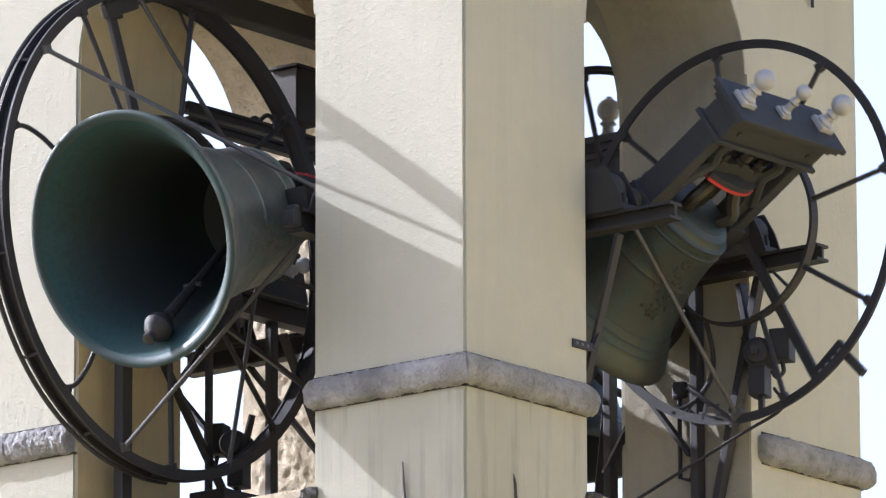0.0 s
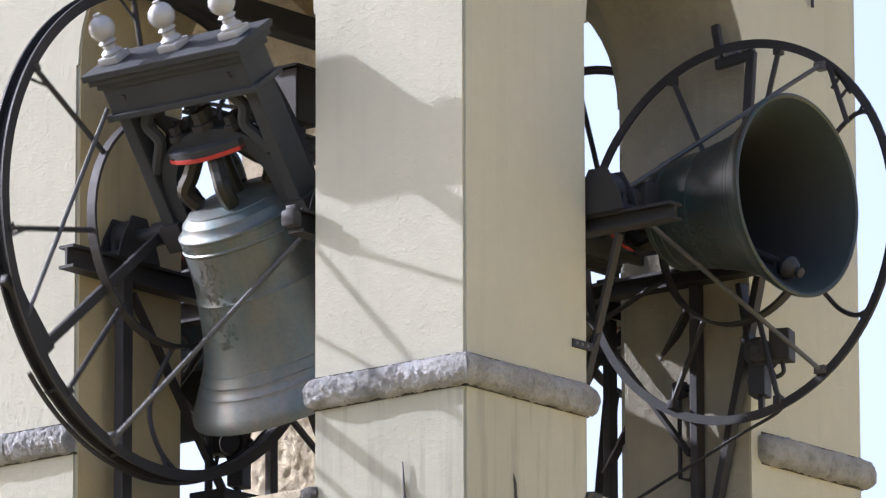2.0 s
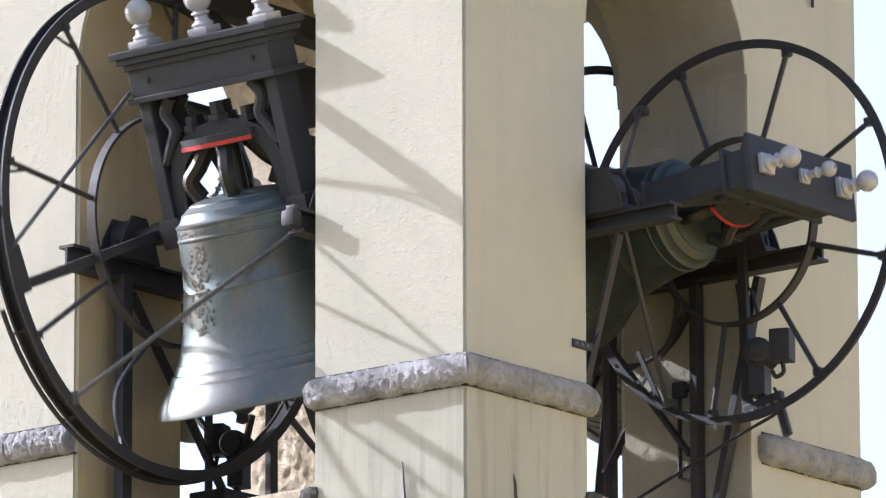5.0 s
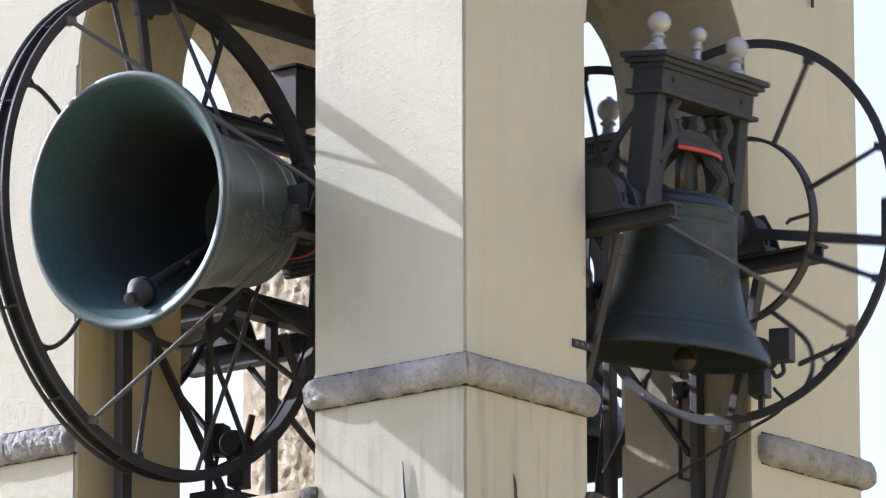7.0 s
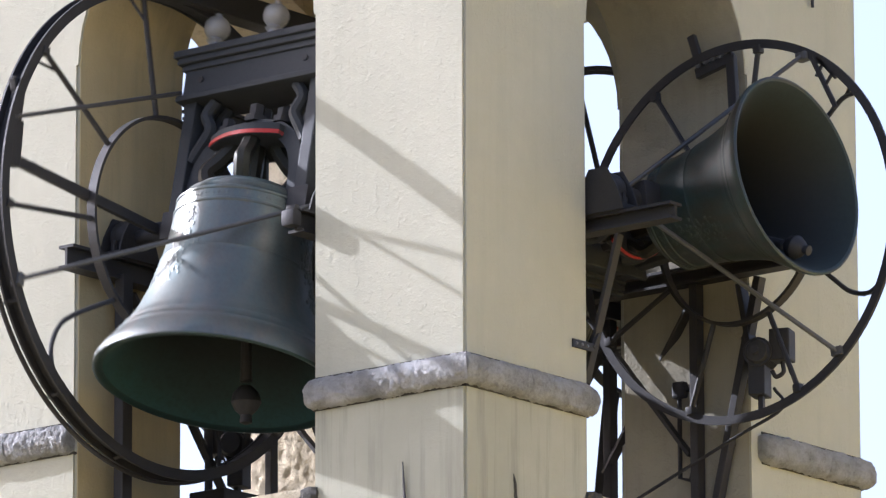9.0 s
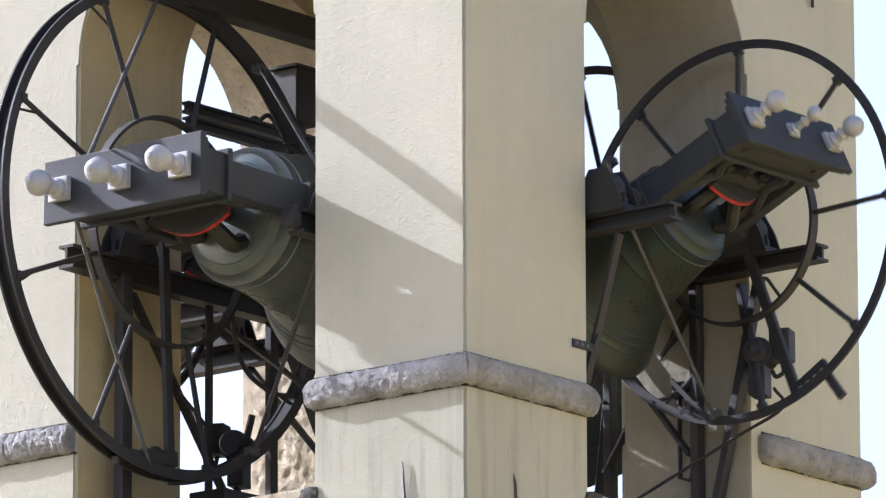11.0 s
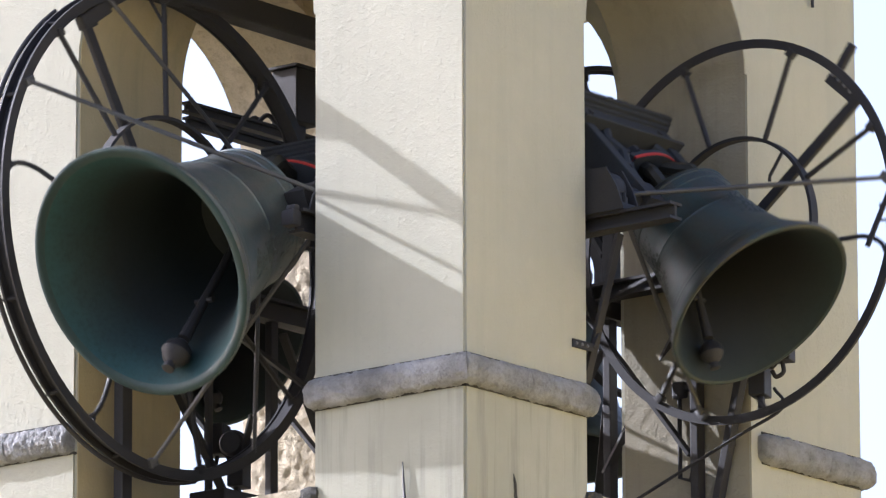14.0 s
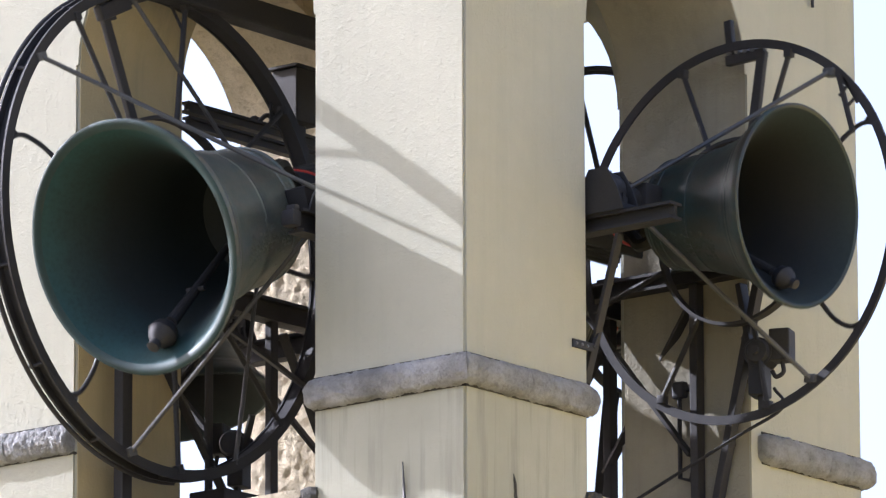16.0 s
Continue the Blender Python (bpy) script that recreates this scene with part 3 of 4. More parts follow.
    for ang in (22, 64, 106, -22, -64, -106):
        bm = bmesh.new()
        tube(bm, [at(ang, ring - 0.01), at(ang, rim - 0.03)], 0.0135, 8)
        box(bm, (-0.02, -0.02, -0.02), (0.02, 0.02, 0.02), pose(*at(ang, rim - 0.05)), bevel=0.004)
        part("spoke", bm, IRON, wh, smooth=True)
        if double_rim and abs(ang) < 100:
            bm = bmesh.new()
            tube(bm, [at(ang, rim - 0.18), at(ang + 2.5, rim - 0.03, ws * 0.058)], 0.0075, 6)
            part("spoke_branch", bm, IRON, wh, smooth=True)
    # driven arm with its bracket on the rim
    bm = bmesh.new()
    bar(bm, at(0, 0.0, ws * 0.03), at(94, rim - 0.05, ws * 0.03), 0.05, 0.03, (1, 0, 0), 0.006)
    part("arm", bm, IRON, wh)
    bm = bmesh.new()
    if double_rim:
        bar(bm, at(96, rim - 0.10, ws * 0.03), at(84, rim - 0.075, ws * 0.03), 0.075, 0.05, (1, 0, 0), 0.012)
        bar(bm, at(85, rim - 0.07, ws * 0.03), at(77, rim - 0.04, ws * 0.03), 0.055, 0.05, (1, 0, 0), 0.012)
        bar(bm, at(78, rim - 0.04, ws * 0.03), at(75, rim + 0.015, ws * 0.03), 0.04, 0.04, (1, 0, 0), 0.008)
        bar(bm, at(90, rim - 0.15, ws * 0.05), at(90, rim - 0.05, ws * 0.05), 0.05, 0.03, (1, 0, 0), 0.008)
    else:
        bar(bm, at(95, rim - 0.06, ws * 0.03), at(80, rim - 0.075, ws * 0.03), 0.05, 0.035, (1, 0, 0), 0.006)
        bar(bm, at(82, rim - 0.05, ws * 0.03), at(81.5, rim + 0.12, ws * 0.03), 0.042, 0.03, (1, 0, 0), 0.006)
    part("arm_bracket", bm, IRON, wh)
    # lip rods that bend round the bell mouth
    for ang in (156, -156):
        sg = 1 if ang > 0 else -1
        bm = bmesh.new()
        tube(bm, smooth_path([at(sg * g, ring + (rim - ring) * f, ws * o) for g, f, o in ((148, 0.0, 0.0), (143, 0.28, 0.06), (141.5, 0.52, 0.07), (144, 0.78, 0.04), (149, 0.97, 0.0))], 6), 0.012, 8)
        tube(bm, [at(sg * 145, rim - 0.02), at(sg * 144.5, ring + (rim - ring) * 0.8, ws * 0.04)], 0.009, 6)
        part("bent_rod", bm, IRON, wh, smooth=True)
    # stays from the rim to the far axle and to the beam
    for ang in (124, -124):
        bm = bmesh.new()
        tube(bm, [at(ang, rim - 0.03), (-ws * (leg + 0.14), 0.03 if ang < 0 else -0.03, -0.02)], 0.0115, 8)
        box(bm, (-0.025, -0.02, -0.03), (0.025, 0.02, 0.03), pose(*at(ang, rim - 0.045), rx=0), bevel=0.004)
        part("stay_rod", bm, ROD, wh, smooth=True)
    for ang in (85, -85) if double_rim else ():
        bm = bmesh.new()
        tube(bm, [at(ang, rim - 0.03), (ws * (bl + 0.02), -bd * 0.9 if ang > 0 else bd * 0.9, z0 + 0.06)], 0.011, 8)
        part("stay_rod", bm, ROD, wh, smooth=True)
    if double_rim:
        # a thin guide rail beside the rim, tied to it
        bm = bmesh.new()
        tube(bm, [at(98 + 160 * i / 70, rim - 0.004, ws * 0.105) for i in range(71)], 0.012, 8)
        part("guide_rail", bm, IRON, wh, "thin black guide rail beside the rim", smooth=True)
        for k in range(7):
            bm = bmesh.new()
            tube(bm, [at(104 + 24.5 * k, rim - 0.03, 0.0), at(104 + 24.5 * k, rim - 0.004, ws * 0.105)], 0.009, 6)
            part("rail_tie", bm, STEEL, wh)
    else:
        # catch plate inside the rim
        bm = bmesh.new()
        bar(bm, at(127, rim - 0.03), at(146, rim - 0.15), 0.022, 0.014, (1, 0, 0))
        bar(bm, at(129, rim - 0.02), at(139, rim - 0.05), 0.012, 0.012, (1, 0, 0))
        for a in (132, 137):
            bar(bm, at(a, rim - 0.02), at(a, rim - 0.1), 0.012, 0.012, (1, 0, 0))
        part("catch", bm, IRON, wh)
        bm = bmesh.new()
        tube(bm, [at(80, ring - 0.01), at(81, ring - 0.145), at(84, ring - 0.165)], 0.009, 6)
        part("ring_hook", bm, IRON, wh, smooth=True)
        for a in (82, 85, 88, 91):
            bm = bmesh.new()
            lathe(bm, [(0, -0.03), (0.013, -0.03), (0.013, 0.03), (0, 0.03)], 6, pose(*at(a, rim - 0.045, ws * 0.03), ry=90))
            part("bracket_bolt", bm, WORN, wh)
    return ob, cl


ZA = B + 1.055
bell_1, clapper_1 = bell_thing("church_bell", 0.594, 0.838, 0.135, -1, 0.47, 1.172, 0.55, 1.035, 0.363, (0.425, 0.1, 0.615, 0.87),
                               "large patinated bronze bell under a slate grey yoke", "swinging bells", True)
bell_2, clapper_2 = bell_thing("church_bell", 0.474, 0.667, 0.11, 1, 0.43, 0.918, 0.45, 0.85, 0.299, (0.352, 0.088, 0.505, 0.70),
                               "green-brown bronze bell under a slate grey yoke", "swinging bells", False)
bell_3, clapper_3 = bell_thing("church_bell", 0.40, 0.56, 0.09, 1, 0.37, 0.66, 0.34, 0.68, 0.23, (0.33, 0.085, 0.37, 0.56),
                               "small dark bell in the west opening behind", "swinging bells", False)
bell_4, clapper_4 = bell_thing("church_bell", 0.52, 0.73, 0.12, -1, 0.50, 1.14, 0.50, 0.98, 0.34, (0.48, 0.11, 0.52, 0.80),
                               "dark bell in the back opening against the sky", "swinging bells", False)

BELL_POSE = {1: pose(-1.527, 0.28, ZA, rz=0), 2: pose(0.05, 1.55, B + 1.06, rz=90), 3: pose(-3.05, 1.5, B + 1.08, rz=-90), 4: pose(-1.68, 2.74, B + 1.06, rz=180)}


# ---- steel bell frame ----
FLOOR = SILL - 0.8


def i_beam(bm, a, b, w, h):
    """A rolled steel joist from a to b: two flanges and a web."""
    a, b = Vector(a), Vector(b)
    z = (b - a).normalized()
    x = Vector((0, 0, 1)).cross(z).normalized()
    y = z.cross(x)
    f, t = 0.014, 0.007
    half = ((w / 2, -h / 2), (w / 2, -h / 2 + f), (t, -h / 2 + f), (t, h / 2 - f), (w / 2, h / 2 - f), (w / 2, h / 2))
    outline = list(half) + [(-p, q) for p, q in half[::-1]]
    rows = [[bm.verts.new(c + x * p + y * q) for p, q in outline] for c in (a, b)]
    n = len(outline)
    for k in range(n):
        bm.faces.new((rows[0][k], rows[0][(k + 1) % n], rows[1][(k + 1) % n], rows[1][k]))
    bm.faces.new(rows[0][::-1])
    bm.faces.new(rows[1])


def joist(a, b, h=0.11, label="dark painted steel joist carrying the bell bearings"):
    bm = bmesh.new()
    i_beam(bm, (a[0], a[1], B + a[2]), (b[0], b[1], B + b[2]), 0.09, h)
    return tagged(part("steel_joist", bm, STEEL), label, "steel beam", "bell frame")


def post(x, y, z1, w=0.07, label="dark painted steel post of the bell frame"):
    bm = bmesh.new()
    bar(bm, (x, y, FLOOR), (x, y, B + z1), w, w * 0.8, (1, 0, 0), 0.006)
    bar(bm, (x, y, FLOOR), (x, y, FLOOR + 0.02), w * 2, w * 2)
    return tagged(part("steel_post", bm, STEEL), label, "steel post", "bell frame")


def brace(a, b, w=0.045, h=0.02, mat=None, label="slanting steel brace of the bell frame"):
    bm = bmesh.new()
    bar(bm, (a[0], a[1], B + a[2]), (b[0], b[1], B + b[2]), w, h, (0, 0, 1), 0.003)
    return tagged(part("steel_brace", bm, mat or STEEL), label, "steel brace", "bell frame")


ZJ = 0.895
joist((-2.24, -0.165, ZJ), (-2.24, 2.98, ZJ))
joist((-0.97, -0.02, ZJ), (-0.97, 2.98, ZJ))
joist((0.45, 0.975, ZJ + 0.015), (-0.92, 0.975, ZJ + 0.015), 0.08)
joist((0.48, 2.065, ZJ + 0.015), (-0.92, 2.065, ZJ + 0.015), 0.08)
joist((-2.29, 1.06, ZJ - 0.01), (-3.3, 1.06, ZJ - 0.01))
joist((-2.29, 1.94, ZJ - 0.01), (-3.3, 1.94, ZJ - 0.01))
for x, y in ((-2.2, 0.2), (-2.24, 1.32), (-2.24, 0.86), (-2.24, 2.75), (-0.97, 0.84), (-0.97, 2.32), (-0.26, 2.065), (-0.3, 0.975)):
    post(x, y, ZJ - 0.03, {0.86: 0.034, 1.32: 0.052, 0.2: 0.07}.get(y, 0.058))
brace((0.11, 2.07, 0.85), (-0.2, 2.07, -0.4), 0.05, 0.04)
brace((0.13, 0.97, 0.85), (-0.07, 0.97, 0.18), 0.045, 0.02)
for a, b in (((-2.24, 0.3, 0.8), (-2.24, 1.25, -0.4)), ((-2.24, 1.4, 0.8), (-2.24, 2.2, -0.5)),
             ((-2.2, 0.92, 0.75), (-1.1, 2.3, -0.5)), ((-1.0, 2.3, 0.7), (-2.2, 2.7, -0.5)), ((-0.97, 2.3, 0.45), (-1.6, 2.95, -0.4)),
             ((-0.97, 2.95, 0.84), (-0.97, 2.33, -0.6)), ((-1.0, 2.32, 0.1), (-0.3, 2.06, 0.75)), ((-0.9, 2.065, 0.8), (-0.3, 2.065, 0.05)),
             ((-2.9, 1.06, 0.82), (-2.24, 1.06, 0.1)), ((-2.9, 1.94, 0.82), (-2.3, 1.94, 0.15))):
    brace(a, b)
bm = bmesh.new()
box(bm, (-1.01, -0.085, B + 0.86), (-0.93, -0.02, B + 0.94), bevel=0.02)
box(bm, (-1.0, -0.06, B + 0.935), (-0.94, -0.025, B + 0.965), bevel=0.01)
tagged(part("clamp_block", bm, IRON, smooth=True), "dark iron clamp block at a joist end", "clamp")
# crossing ties over the frame
for x0, y0, z0, x1, y1, z1 in ((-2.45, 0.92, 1.862, -2.45, 2.32, 1.875), (-2.45, 0.93, 1.79, -2.45, 2.32, 1.80)):
    bm = bmesh.new()
    i_beam(bm, (x0, y0, B + z0), (x1, y1, B + z1), 0.05, 0.055)
    tagged(part("steel_rail", bm, STEEL), "dark steel rail over the bell frame", "steel beam", "bell frame")
bm = bmesh.new()
bar(bm, (-2.0, -0.0 + 0.05, B + 2.235), (-2.0, 2.9, B + 2.235), 0.12, 0.12, bevel=0.01)
tagged(part("tie_beam", bm, STEEL), "heavy dark tie beam under the belfry vault", "beam")
bm = bmesh.new()
bar(bm, (-2.6, 0.4, B + 2.36), (-0.6, 0.4, B + 2.36), 0.12, 0.1, bevel=0.01)
tagged(part("tie_beam", bm, STEEL), "heavy dark cross beam under the belfry vault", "beam")


# ---- bearings under the axle ends ----
def bearing(x, y, z, along):
    ob = new("bearing")
    ob.location = (x, y, B + z)
    ob.rotation_euler = (0, 0, 0 if along == "x" else radians(90))
    tagged(ob, "dark greasy pillow block bearing on a steel joist", "bearing", "axle bearings")
    bm = bmesh.new()
    box(bm, (-0.05, -0.13, -0.112), (0.05, 0.13, -0.075), bevel=0.006)
    part("foot", bm, IRON, ob)
    bm = bmesh.new()
    lathe(bm, [(0.0, -0.045), (0.085, -0.045), (0.09, -0.03), (0.09, 0.03), (0.085, 0.045), (0.0, 0.045)], 20, pose(0, 0, 0, 0, 90, 0))
    box(bm, (-0.045, -0.085, -0.09), (0.045, 0.085, 0.0), bevel=0.008)
    part("housing", bm, IRON, ob, smooth=True)
    for sx in (-0.06, 0.06):
        bm = bmesh.new()
        outline = [(-0.15, -0.11), (0.15, -0.11), (0.11, 0.0), (0.05, 0.1), (-0.05, 0.1), (-0.11, 0.0)]
        lo = [bm.verts.new((sx - 0.005, p, q)) for p, q in outline]
        hi = [bm.verts.new((sx + 0.005, p, q)) for p, q in outline]
        bm.faces.new(lo[::-1])
        bm.faces.new(hi)
        for k in range(6):
            bm.faces.new((lo[k], lo[(k + 1) % 6], hi[(k + 1) % 6], hi[k]))
        part("cheek_plate", bm, STEEL, ob)
    for y2 in (-0.105, 0.105):
        bm = bmesh.new()
        lathe(bm, [(0, -0.076), (0.016, -0.076), (0.016, -0.045), (0.009, -0.045), (0.009, -0.02), (0, -0.02)], 6, pose(0, y2, 0))
        part("bolt", bm, IRON, ob)


for x, y, z, along in ((-2.24, 0.28, 1.055, "x"), (-0.97, 0.28, 1.055, "x"), (0.05, 0.975, 1.06, "y"), (0.05, 2.065, 1.06, "y"),
                       (-3.05, 1.06, 1.05, "y"), (-3.05, 1.94, 1.05, "y"), (-2.24, 2.74, 1.06, "x"), (-0.97, 2.74, 1.06, "x")):
    bearing(x, y, z, along)
# axle shafts that reach from the yoke to the bearings
for a, b in (((-2.30, 0.28, 1.055), (-2.02, 0.28, 1.055)), ((-1.05, 0.28, 1.055), (-0.92, 0.28, 1.055)), ((0.05, 0.92, 1.06), (0.05, 1.1, 1.06)), ((0.05, 2.0, 1.06), (0.05, 2.11, 1.06)),
             ((-3.05, 1.0, 1.08), (-3.05, 1.14, 1.08)), ((-3.05, 1.86, 1.08), (-3.05, 2.0, 1.08)), ((-2.3, 2.74, 1.06), (-2.1, 2.74, 1.06)), ((-1.25, 2.74, 1.06), (-0.92, 2.74, 1.06))):
    bm = bmesh.new()
    tube(bm, [(a[0], a[1], B + a[2]), (b[0], b[1], B + b[2])], 0.038, 14)
    tagged(part("axle_shaft", bm, IRON, smooth=True), "dark turned steel axle in its bearing", "axle", "axle shafts")


# ---- motors and fittings ----
def motor(x, y, z, turn, s=1.0):
    ob = new("bell_motor")
    ob.matrix_world = pose(x, y, B + z, rz=turn)
    tagged(ob, "dark electric bell motor with a terminal box", "motor", "bell motors")
    bm = bmesh.new()
    lathe(bm, [(0, -0.10 * s), (0.05 * s, -0.10 * s), (0.062 * s, -0.085 * s), (0.062 * s, 0.07 * s), (0.05 * s, 0.095 * s), (0.02 * s, 0.1 * s), (0.02 * s, 0.13 * s), (0, 0.13 * s)], 18, pose(0, 0, 0, 90, 0, 0))
    part("casing", bm, IRON, ob, smooth=True)
    for k in range(7):
        bm = bmesh.new()
        lathe(bm, [(0.058 * s, -0.004), (0.07 * s, -0.004), (0.07 * s, 0.004), (0.058 * s, 0.004)], 18, pose(0, (-0.07 + 0.021 * k) * s, 0, 90, 0, 0))
        part("fin", bm, IRON, ob)
    bm = bmesh.new()
    box(bm, (0.05 * s, -0.055 * s, -0.04 * s), (0.15 * s, 0.055 * s, 0.11 * s), bevel=0.008)
    part("terminal_box", bm, STEEL, ob, "dark grey terminal box")
    bm = bmesh.new()
    tube(bm, smooth_path([(0.1 * s, 0, -0.04 * s), (0.105 * s, 0, -0.09 * s), (0.07 * s, 0, -0.11 * s), (0.05 * s, 0.0, -0.08 * s)], 5), 0.011 * s, 8)
    part("conduit", bm, IRON, ob, smooth=True)
    bm = bmesh.new()
    box(bm, (-0.05 * s, -0.06 * s, -0.2 * s), (0.03 * s, 0.06 * s, -0.05 * s), bevel=0.006)
    box(bm, (-0.015 * s, -0.02 * s, -0.28 * s), (0.01 * s, 0.02 * s, -0.2 * s), bevel=0.004)
    part("mount", bm, IRON, ob)
    bm = bmesh.new()
    bar(bm, (-0.03 * s, 0.05 * s, -0.12 * s), (-0.12 * s, 0.12 * s, 0.12 * s), 0.03 * s, 0.02 * s, bevel=0.003)
    part("lever", bm, IRON, ob)


motor(0.13, 2.05, 0.47, 20, 1.0)
motor(-2.2, 1.02, 0.18, 200, 1.0)
bm = bmesh.new()
box(bm, (-2.53, 1.66, B + 1.93), (-2.37, 1.84, B + 2.2), bevel=0.008)
ob = tagged(part("junction_box", bm, STEEL), "dark steel junction box over the bell frame", "box")
bm = bmesh.new()
box(bm, (-2.545, 1.64, B + 2.2), (-2.355, 1.86, B + 2.215), bevel=0.004)
part("lid", bm, IRON, ob)
bm = bmesh.new()
bar(bm, (-2.45, 1.75, B + 1.83), (-2.45, 1.75, B + 1.93), 0.08, 0.06, bevel=0.004)
part("bracket", bm, IRON, ob)
for dx in (-0.05, 0.03):
    bm = bmesh.new()
    tube(bm, smooth_path([(-2.45 + dx, 1.67, B + 1.94), (-2.46 + dx, 1.6, B + 1.9), (-2.5 + dx, 1.56, B + 1.95), (-2.52 + dx, 1.5, B + 1.9)], 5), 0.012, 8)
    part("cable_gland", bm, IRON, ob, smooth=True)
bm = bmesh.new()
bar(bm, (0.0, 2.07, B + 0.83), (0.1, 2.07, B + 0.3), 0.06, 0.03, bevel=0.004)
tagged(part("motor_bracket", bm, IRON), "dark iron bracket holding the bell motor", "bracket")
bm = bmesh.new()
box(bm, (-2.26, 0.74, B - 0.55), (-2.04, 1.04, B - 0.08), bevel=0.01)
box(bm, (-2.24, 0.76, FLOOR), (-2.06, 1.02, B - 0.55))
tagged(part("control_cabinet", bm, STEEL), "dark steel control cabinet in the belfry", "cabinet")
# rod and knuckle beside the east opening
bm = bmesh.new()
tube(bm, [(-0.39, 2.1, B + 0.36), (-0.39, 2.1, B - 0.04), (-0.33, 2.1, B - 0.06), (-0.31, 2.1, B + 0.0)], 0.011, 8)
box(bm, (-0.42, 2.075, B + 0.34), (-0.35, 2.118, B + 0.42), bevel=0.012)
box(bm, (-0.36, 2.085, B + 0.37), (-0.28, 2.118, B + 0.4), bevel=0.006)
tagged(part("pull_rod", bm, IRON), "thin iron pull rod with a knuckle beside the reveal", "rod")
bm = bmesh.new()
tube(bm, smooth_path([(-0.75, 1.98, B - 0.22), (-0.56, 2.0, B - 0.13), (0.0, 2.0, B + 0.08), (0.284, 2.0, B + 0.187), (0.2, 2.05, B + 0.3)], 6), 0.008, 6)
tagged(part("electric_cable", bm, IRON), "black electric cable strung across the opening", "cable")
bm = bmesh.new()
box(bm, (0.0, 0.775, B + 0.305), (0.01, 0.93, B + 0.345), bevel=0.003)
bar(bm, (0.005, 0.925, B + 0.325), (0.0, 0.97, B + 0.4), 0.02, 0.012)
ob = tagged(part("wall_bracket", bm, IRON), "small rusty iron plate screwed to the pier", "bracket")
for y in (0.80, 0.84, 0.88):
    bm = bmesh.new()
    lathe(bm, [(0, 0), (0.008, 0), (0.006, 0.006), (0, 0.007)], 8, pose(0.01, y, B + 0.325, 0, 90, 0))
    part("screw", bm, WORN, ob)
# grey streak on the plaster, added as a thin tapering tube
bm = bmesh.new()
tube(bm, [(-0.352, -0.012, B - 0.31), (-0.338, -0.012, B - 0.52), (-0.335, -0.012, B - 0.9)], [0.003, 0.009, 0.011], 6)
tagged(part("plaster_streak", bm, ROD), "thin tapering grey streak on the plaster", "wire")
bm = bmesh.new()
tube(bm, [(0.0, 2.643, B + 2.36), (0.02, 2.643, B + 2.33), (0.02, 2.643, B + 2.29)], 0.008, 6)
tagged(part("wall_hook", bm, IRON), "small iron hook in the plaster", "hook")

# lichen-covered stones beside the corner pier


def lump(name, lo, hi, label, own=None):
    """A rough stone of about the given box."""
    bm = bmesh.new()
    c, h = (Vector(lo) + Vector(hi)) / 2, (Vector(hi) - Vector(lo)) / 2
    bmesh.ops.create_cube(bm, size=2.0)
    bmesh.ops.subdivide_edges(bm, edges=bm.edges, cuts=7, use_grid_fill=True)
    for v in bm.verts:
        p = v.co.lerp(v.co.normalized() * 1.15, 0.55)
        p += v.co.normalized() * (noise.noise(v.co * 2.3 + c) * 0.16 + noise.noise(v.co * 6 + c) * 0.08)
        v.co = c + Vector((p.x * h.x, p.y * h.y, p.z * h.z))
    ob = part(name, bm, DIRT, own, label, smooth=True)
    return ob


lump("end_stone", (X2 - 0.055, 0.0, B + 0.015), (X2 + 0.01, 0.09, B + 0.135), "dark lichen-covered end of the moulding", pier_near)
lump("sill_stone", (X2 - 0.075, -0.02, SILL - 0.1), (X2 + 0.03, 0.12, SILL - 0.005), "dark lichen-covered sill stone", pier_near)
lump("sill_stone", (-0.09, Y1 - 0.03, SILL - 0.1), (0.022, Y1 + 0.1, SILL - 0.0), "dark lichen-covered sill stone", pier_near)

# cracks in the plaster under the string course
rnd = random.Random(5)
for y, z0, n, w in ((0.342, -0.355, 8, 0.008), (0.36, -0.44, 8, 0.006)):
    pts = [(0.001, y + rnd.uniform(-0.006, 0.006) + 0.002 * i, B + z0 - 0.016 * i) for i in range(n)]
    bm = bmesh.new()
    tube(bm, pts, [0.001 + w * math.sin(math.pi * (i + 0.3) / n) for i in range(n)], 6)
    part("plaster_crack", bm, DIRT, pier_near, "dark crack in the weathered plaster", smooth=True)


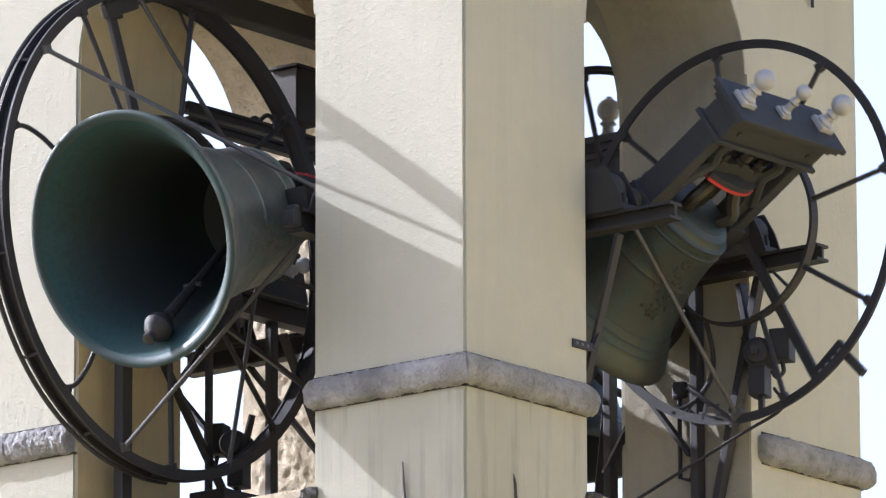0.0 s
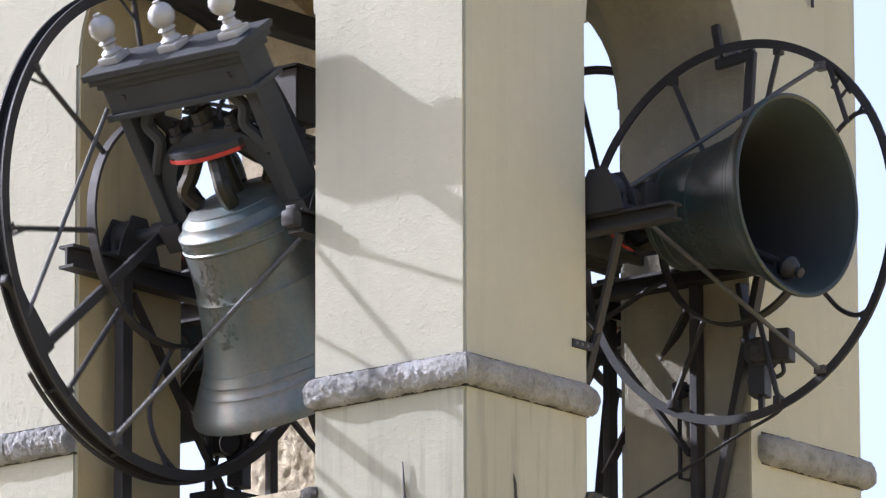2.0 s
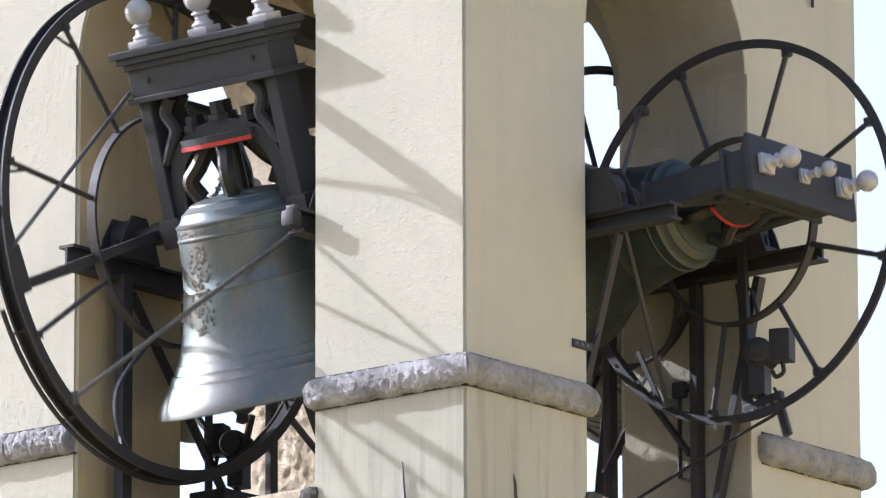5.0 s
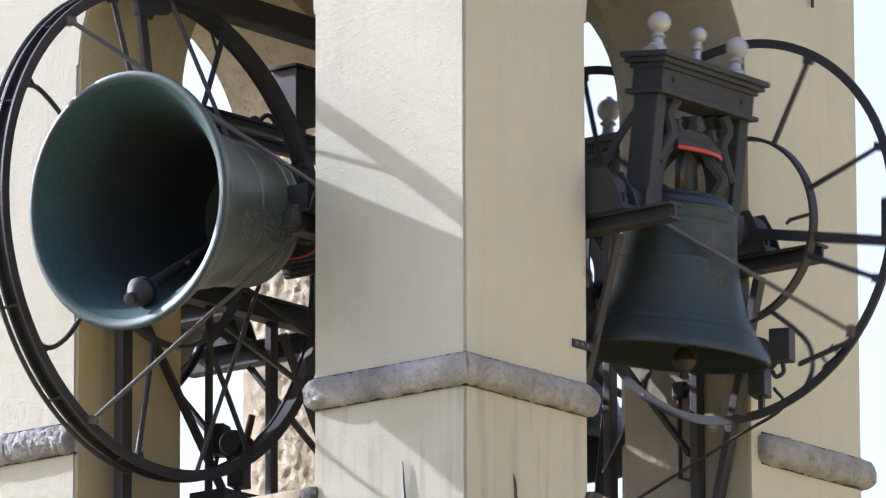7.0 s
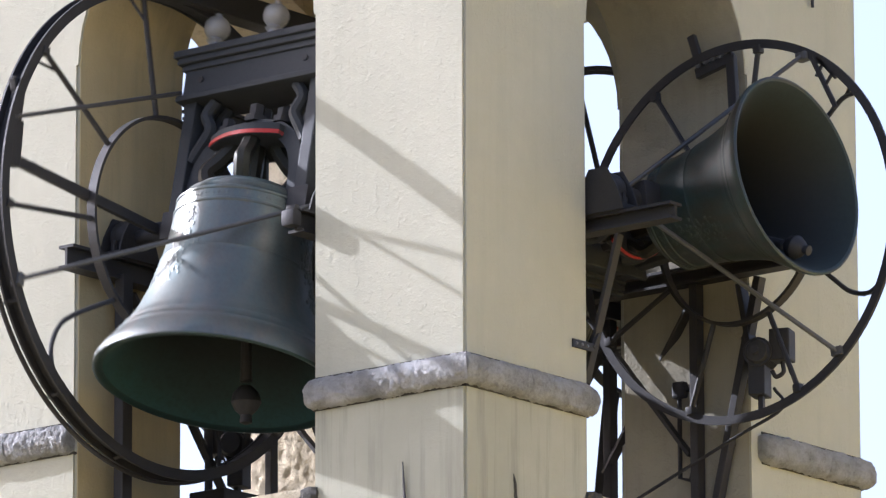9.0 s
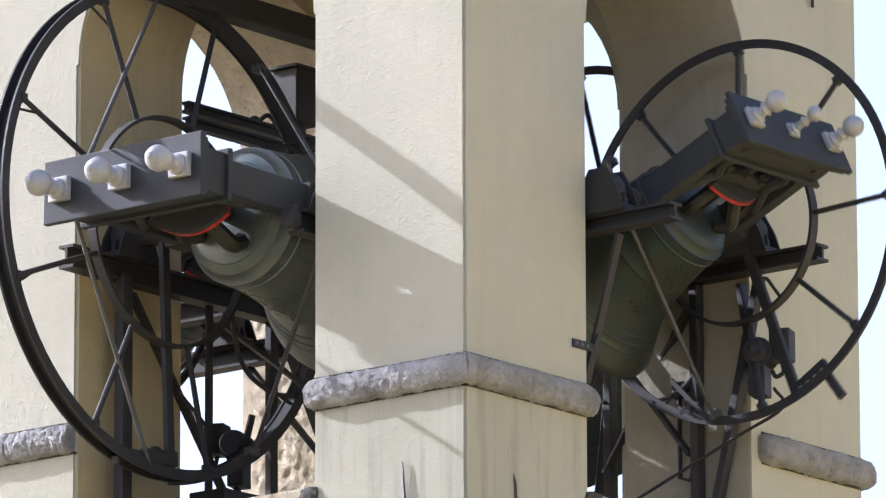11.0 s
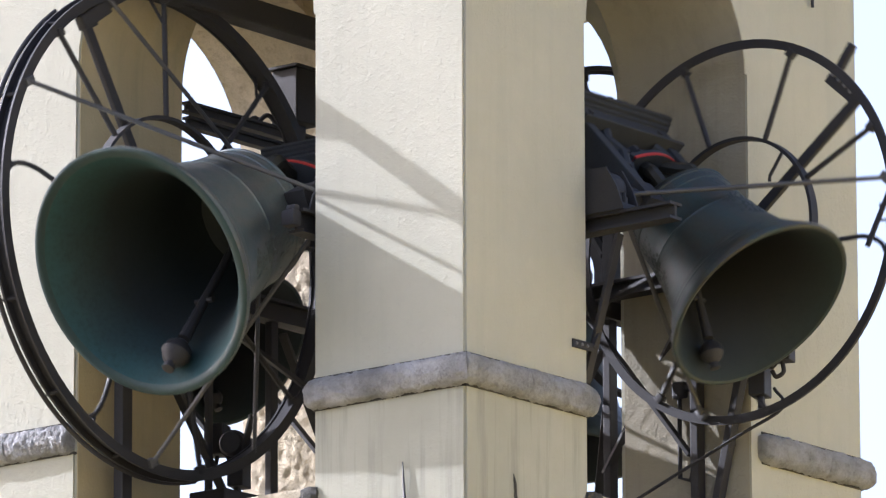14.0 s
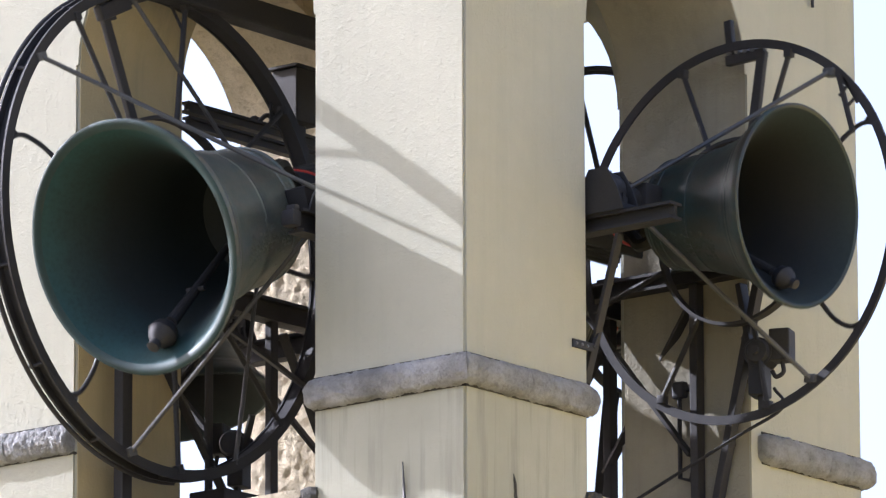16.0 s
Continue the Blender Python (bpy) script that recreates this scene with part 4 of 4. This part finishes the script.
# ---- what moves ----
SWING_1 = [72.4, 67.0, 60.0, 51.1, 40.5, 29.1, 16.9, 4.3, -9.0, -22.5, -35.5, -47.2, -57.6, -66.5, -73.7, -78.9, -81.8, -82.5, -81.2, -77.8, -72.5,
           -65.2, -56.2, -45.5, -33.2, -19.6, -5.2, 9.5, 24.0, 37.7, 50.2, 60.9, 69.7, 76.7, 81.7, 84.7, 85.8, 84.9, 81.9, 77.0, 70.3, 61.6, 51.2,
           39.4, 26.4, 12.3, -2.1, -16.6, -30.9, -44.4, -56.6, -67.2, -75.8, -82.2, -86.6, -88.7, -88.6, -86.5, -83.1, -78.3, -71.5, -62.4, -51.3,
           -38.0, -22.9, -7.3, 7.7, 22.0, 36.1, 49.7, 61.9, 72.3, 80.8, 86.8, 90.3, 91.8, 91.2, 88.6, 84.2, 78.0, 69.8]
SWING_2 = [-56.6, -43.6, -28.9, -11.7, 7.3, 26.0, 43.4, 58.8, 71.8, 82.0, 89.1, 92.9, 93.6, 91.1, 85.5, 77.0, 65.5, 51.2, 34.2, 15.3, -4.2, -23.1,
           -41.2, -58.2, -72.7, -84.2, -92.1, -96.2, -96.5, -93.1, -85.8, -75.1, -61.5, -45.5, -27.2, -7.3, 13.0, 32.9, 51.0, 66.9, 79.8, 89.5, 95.8,
           99.2, 99.5, 97.1, 91.6, 82.9, 70.3, 54.1, 34.6, 13.1, -9.1, -30.3, -49.3, -65.1, -77.1, -85.7, -91.6, -95.2, -95.9, -93.9, -89.0, -80.6,
           -68.7, -54.4, -38.2, -20.2, -0.0, 21.4, 42.0, 60.7, 76.7, 89.1, 97.5, 102.8, 105.0, 104.3, 100.7, 94.2, 84.8]


def motions():
    """Every bell swings about its axle; the clapper hangs free until it meets the lip."""
    rows_3 = [-84 * math.cos(2 * math.pi * (0.2 * k - 3.22) / 5.76) for k in range(81)]
    rows_4 = [88 * math.cos(2 * math.pi * (0.2 * k - 12.2) / 7.0) for k in range(81)]
    for n, ob, cl, angles in ((1, bell_1, clapper_1, SWING_1), (2, bell_2, clapper_2, SWING_2), (3, bell_3, clapper_3, rows_3), (4, bell_4, clapper_4, rows_4)):
        walk(ob, [(0.2 * k, BELL_POSE[n] @ pose(0, 0, 0, rx=-a)) for k, a in enumerate(angles)])
        at = Matrix.Translation(cl.location)
        walk(cl, [(0.2 * k, at @ pose(0, 0, 0, rx=max(-27.0, min(27.0, a)))) for k, a in enumerate(angles)])


motions()
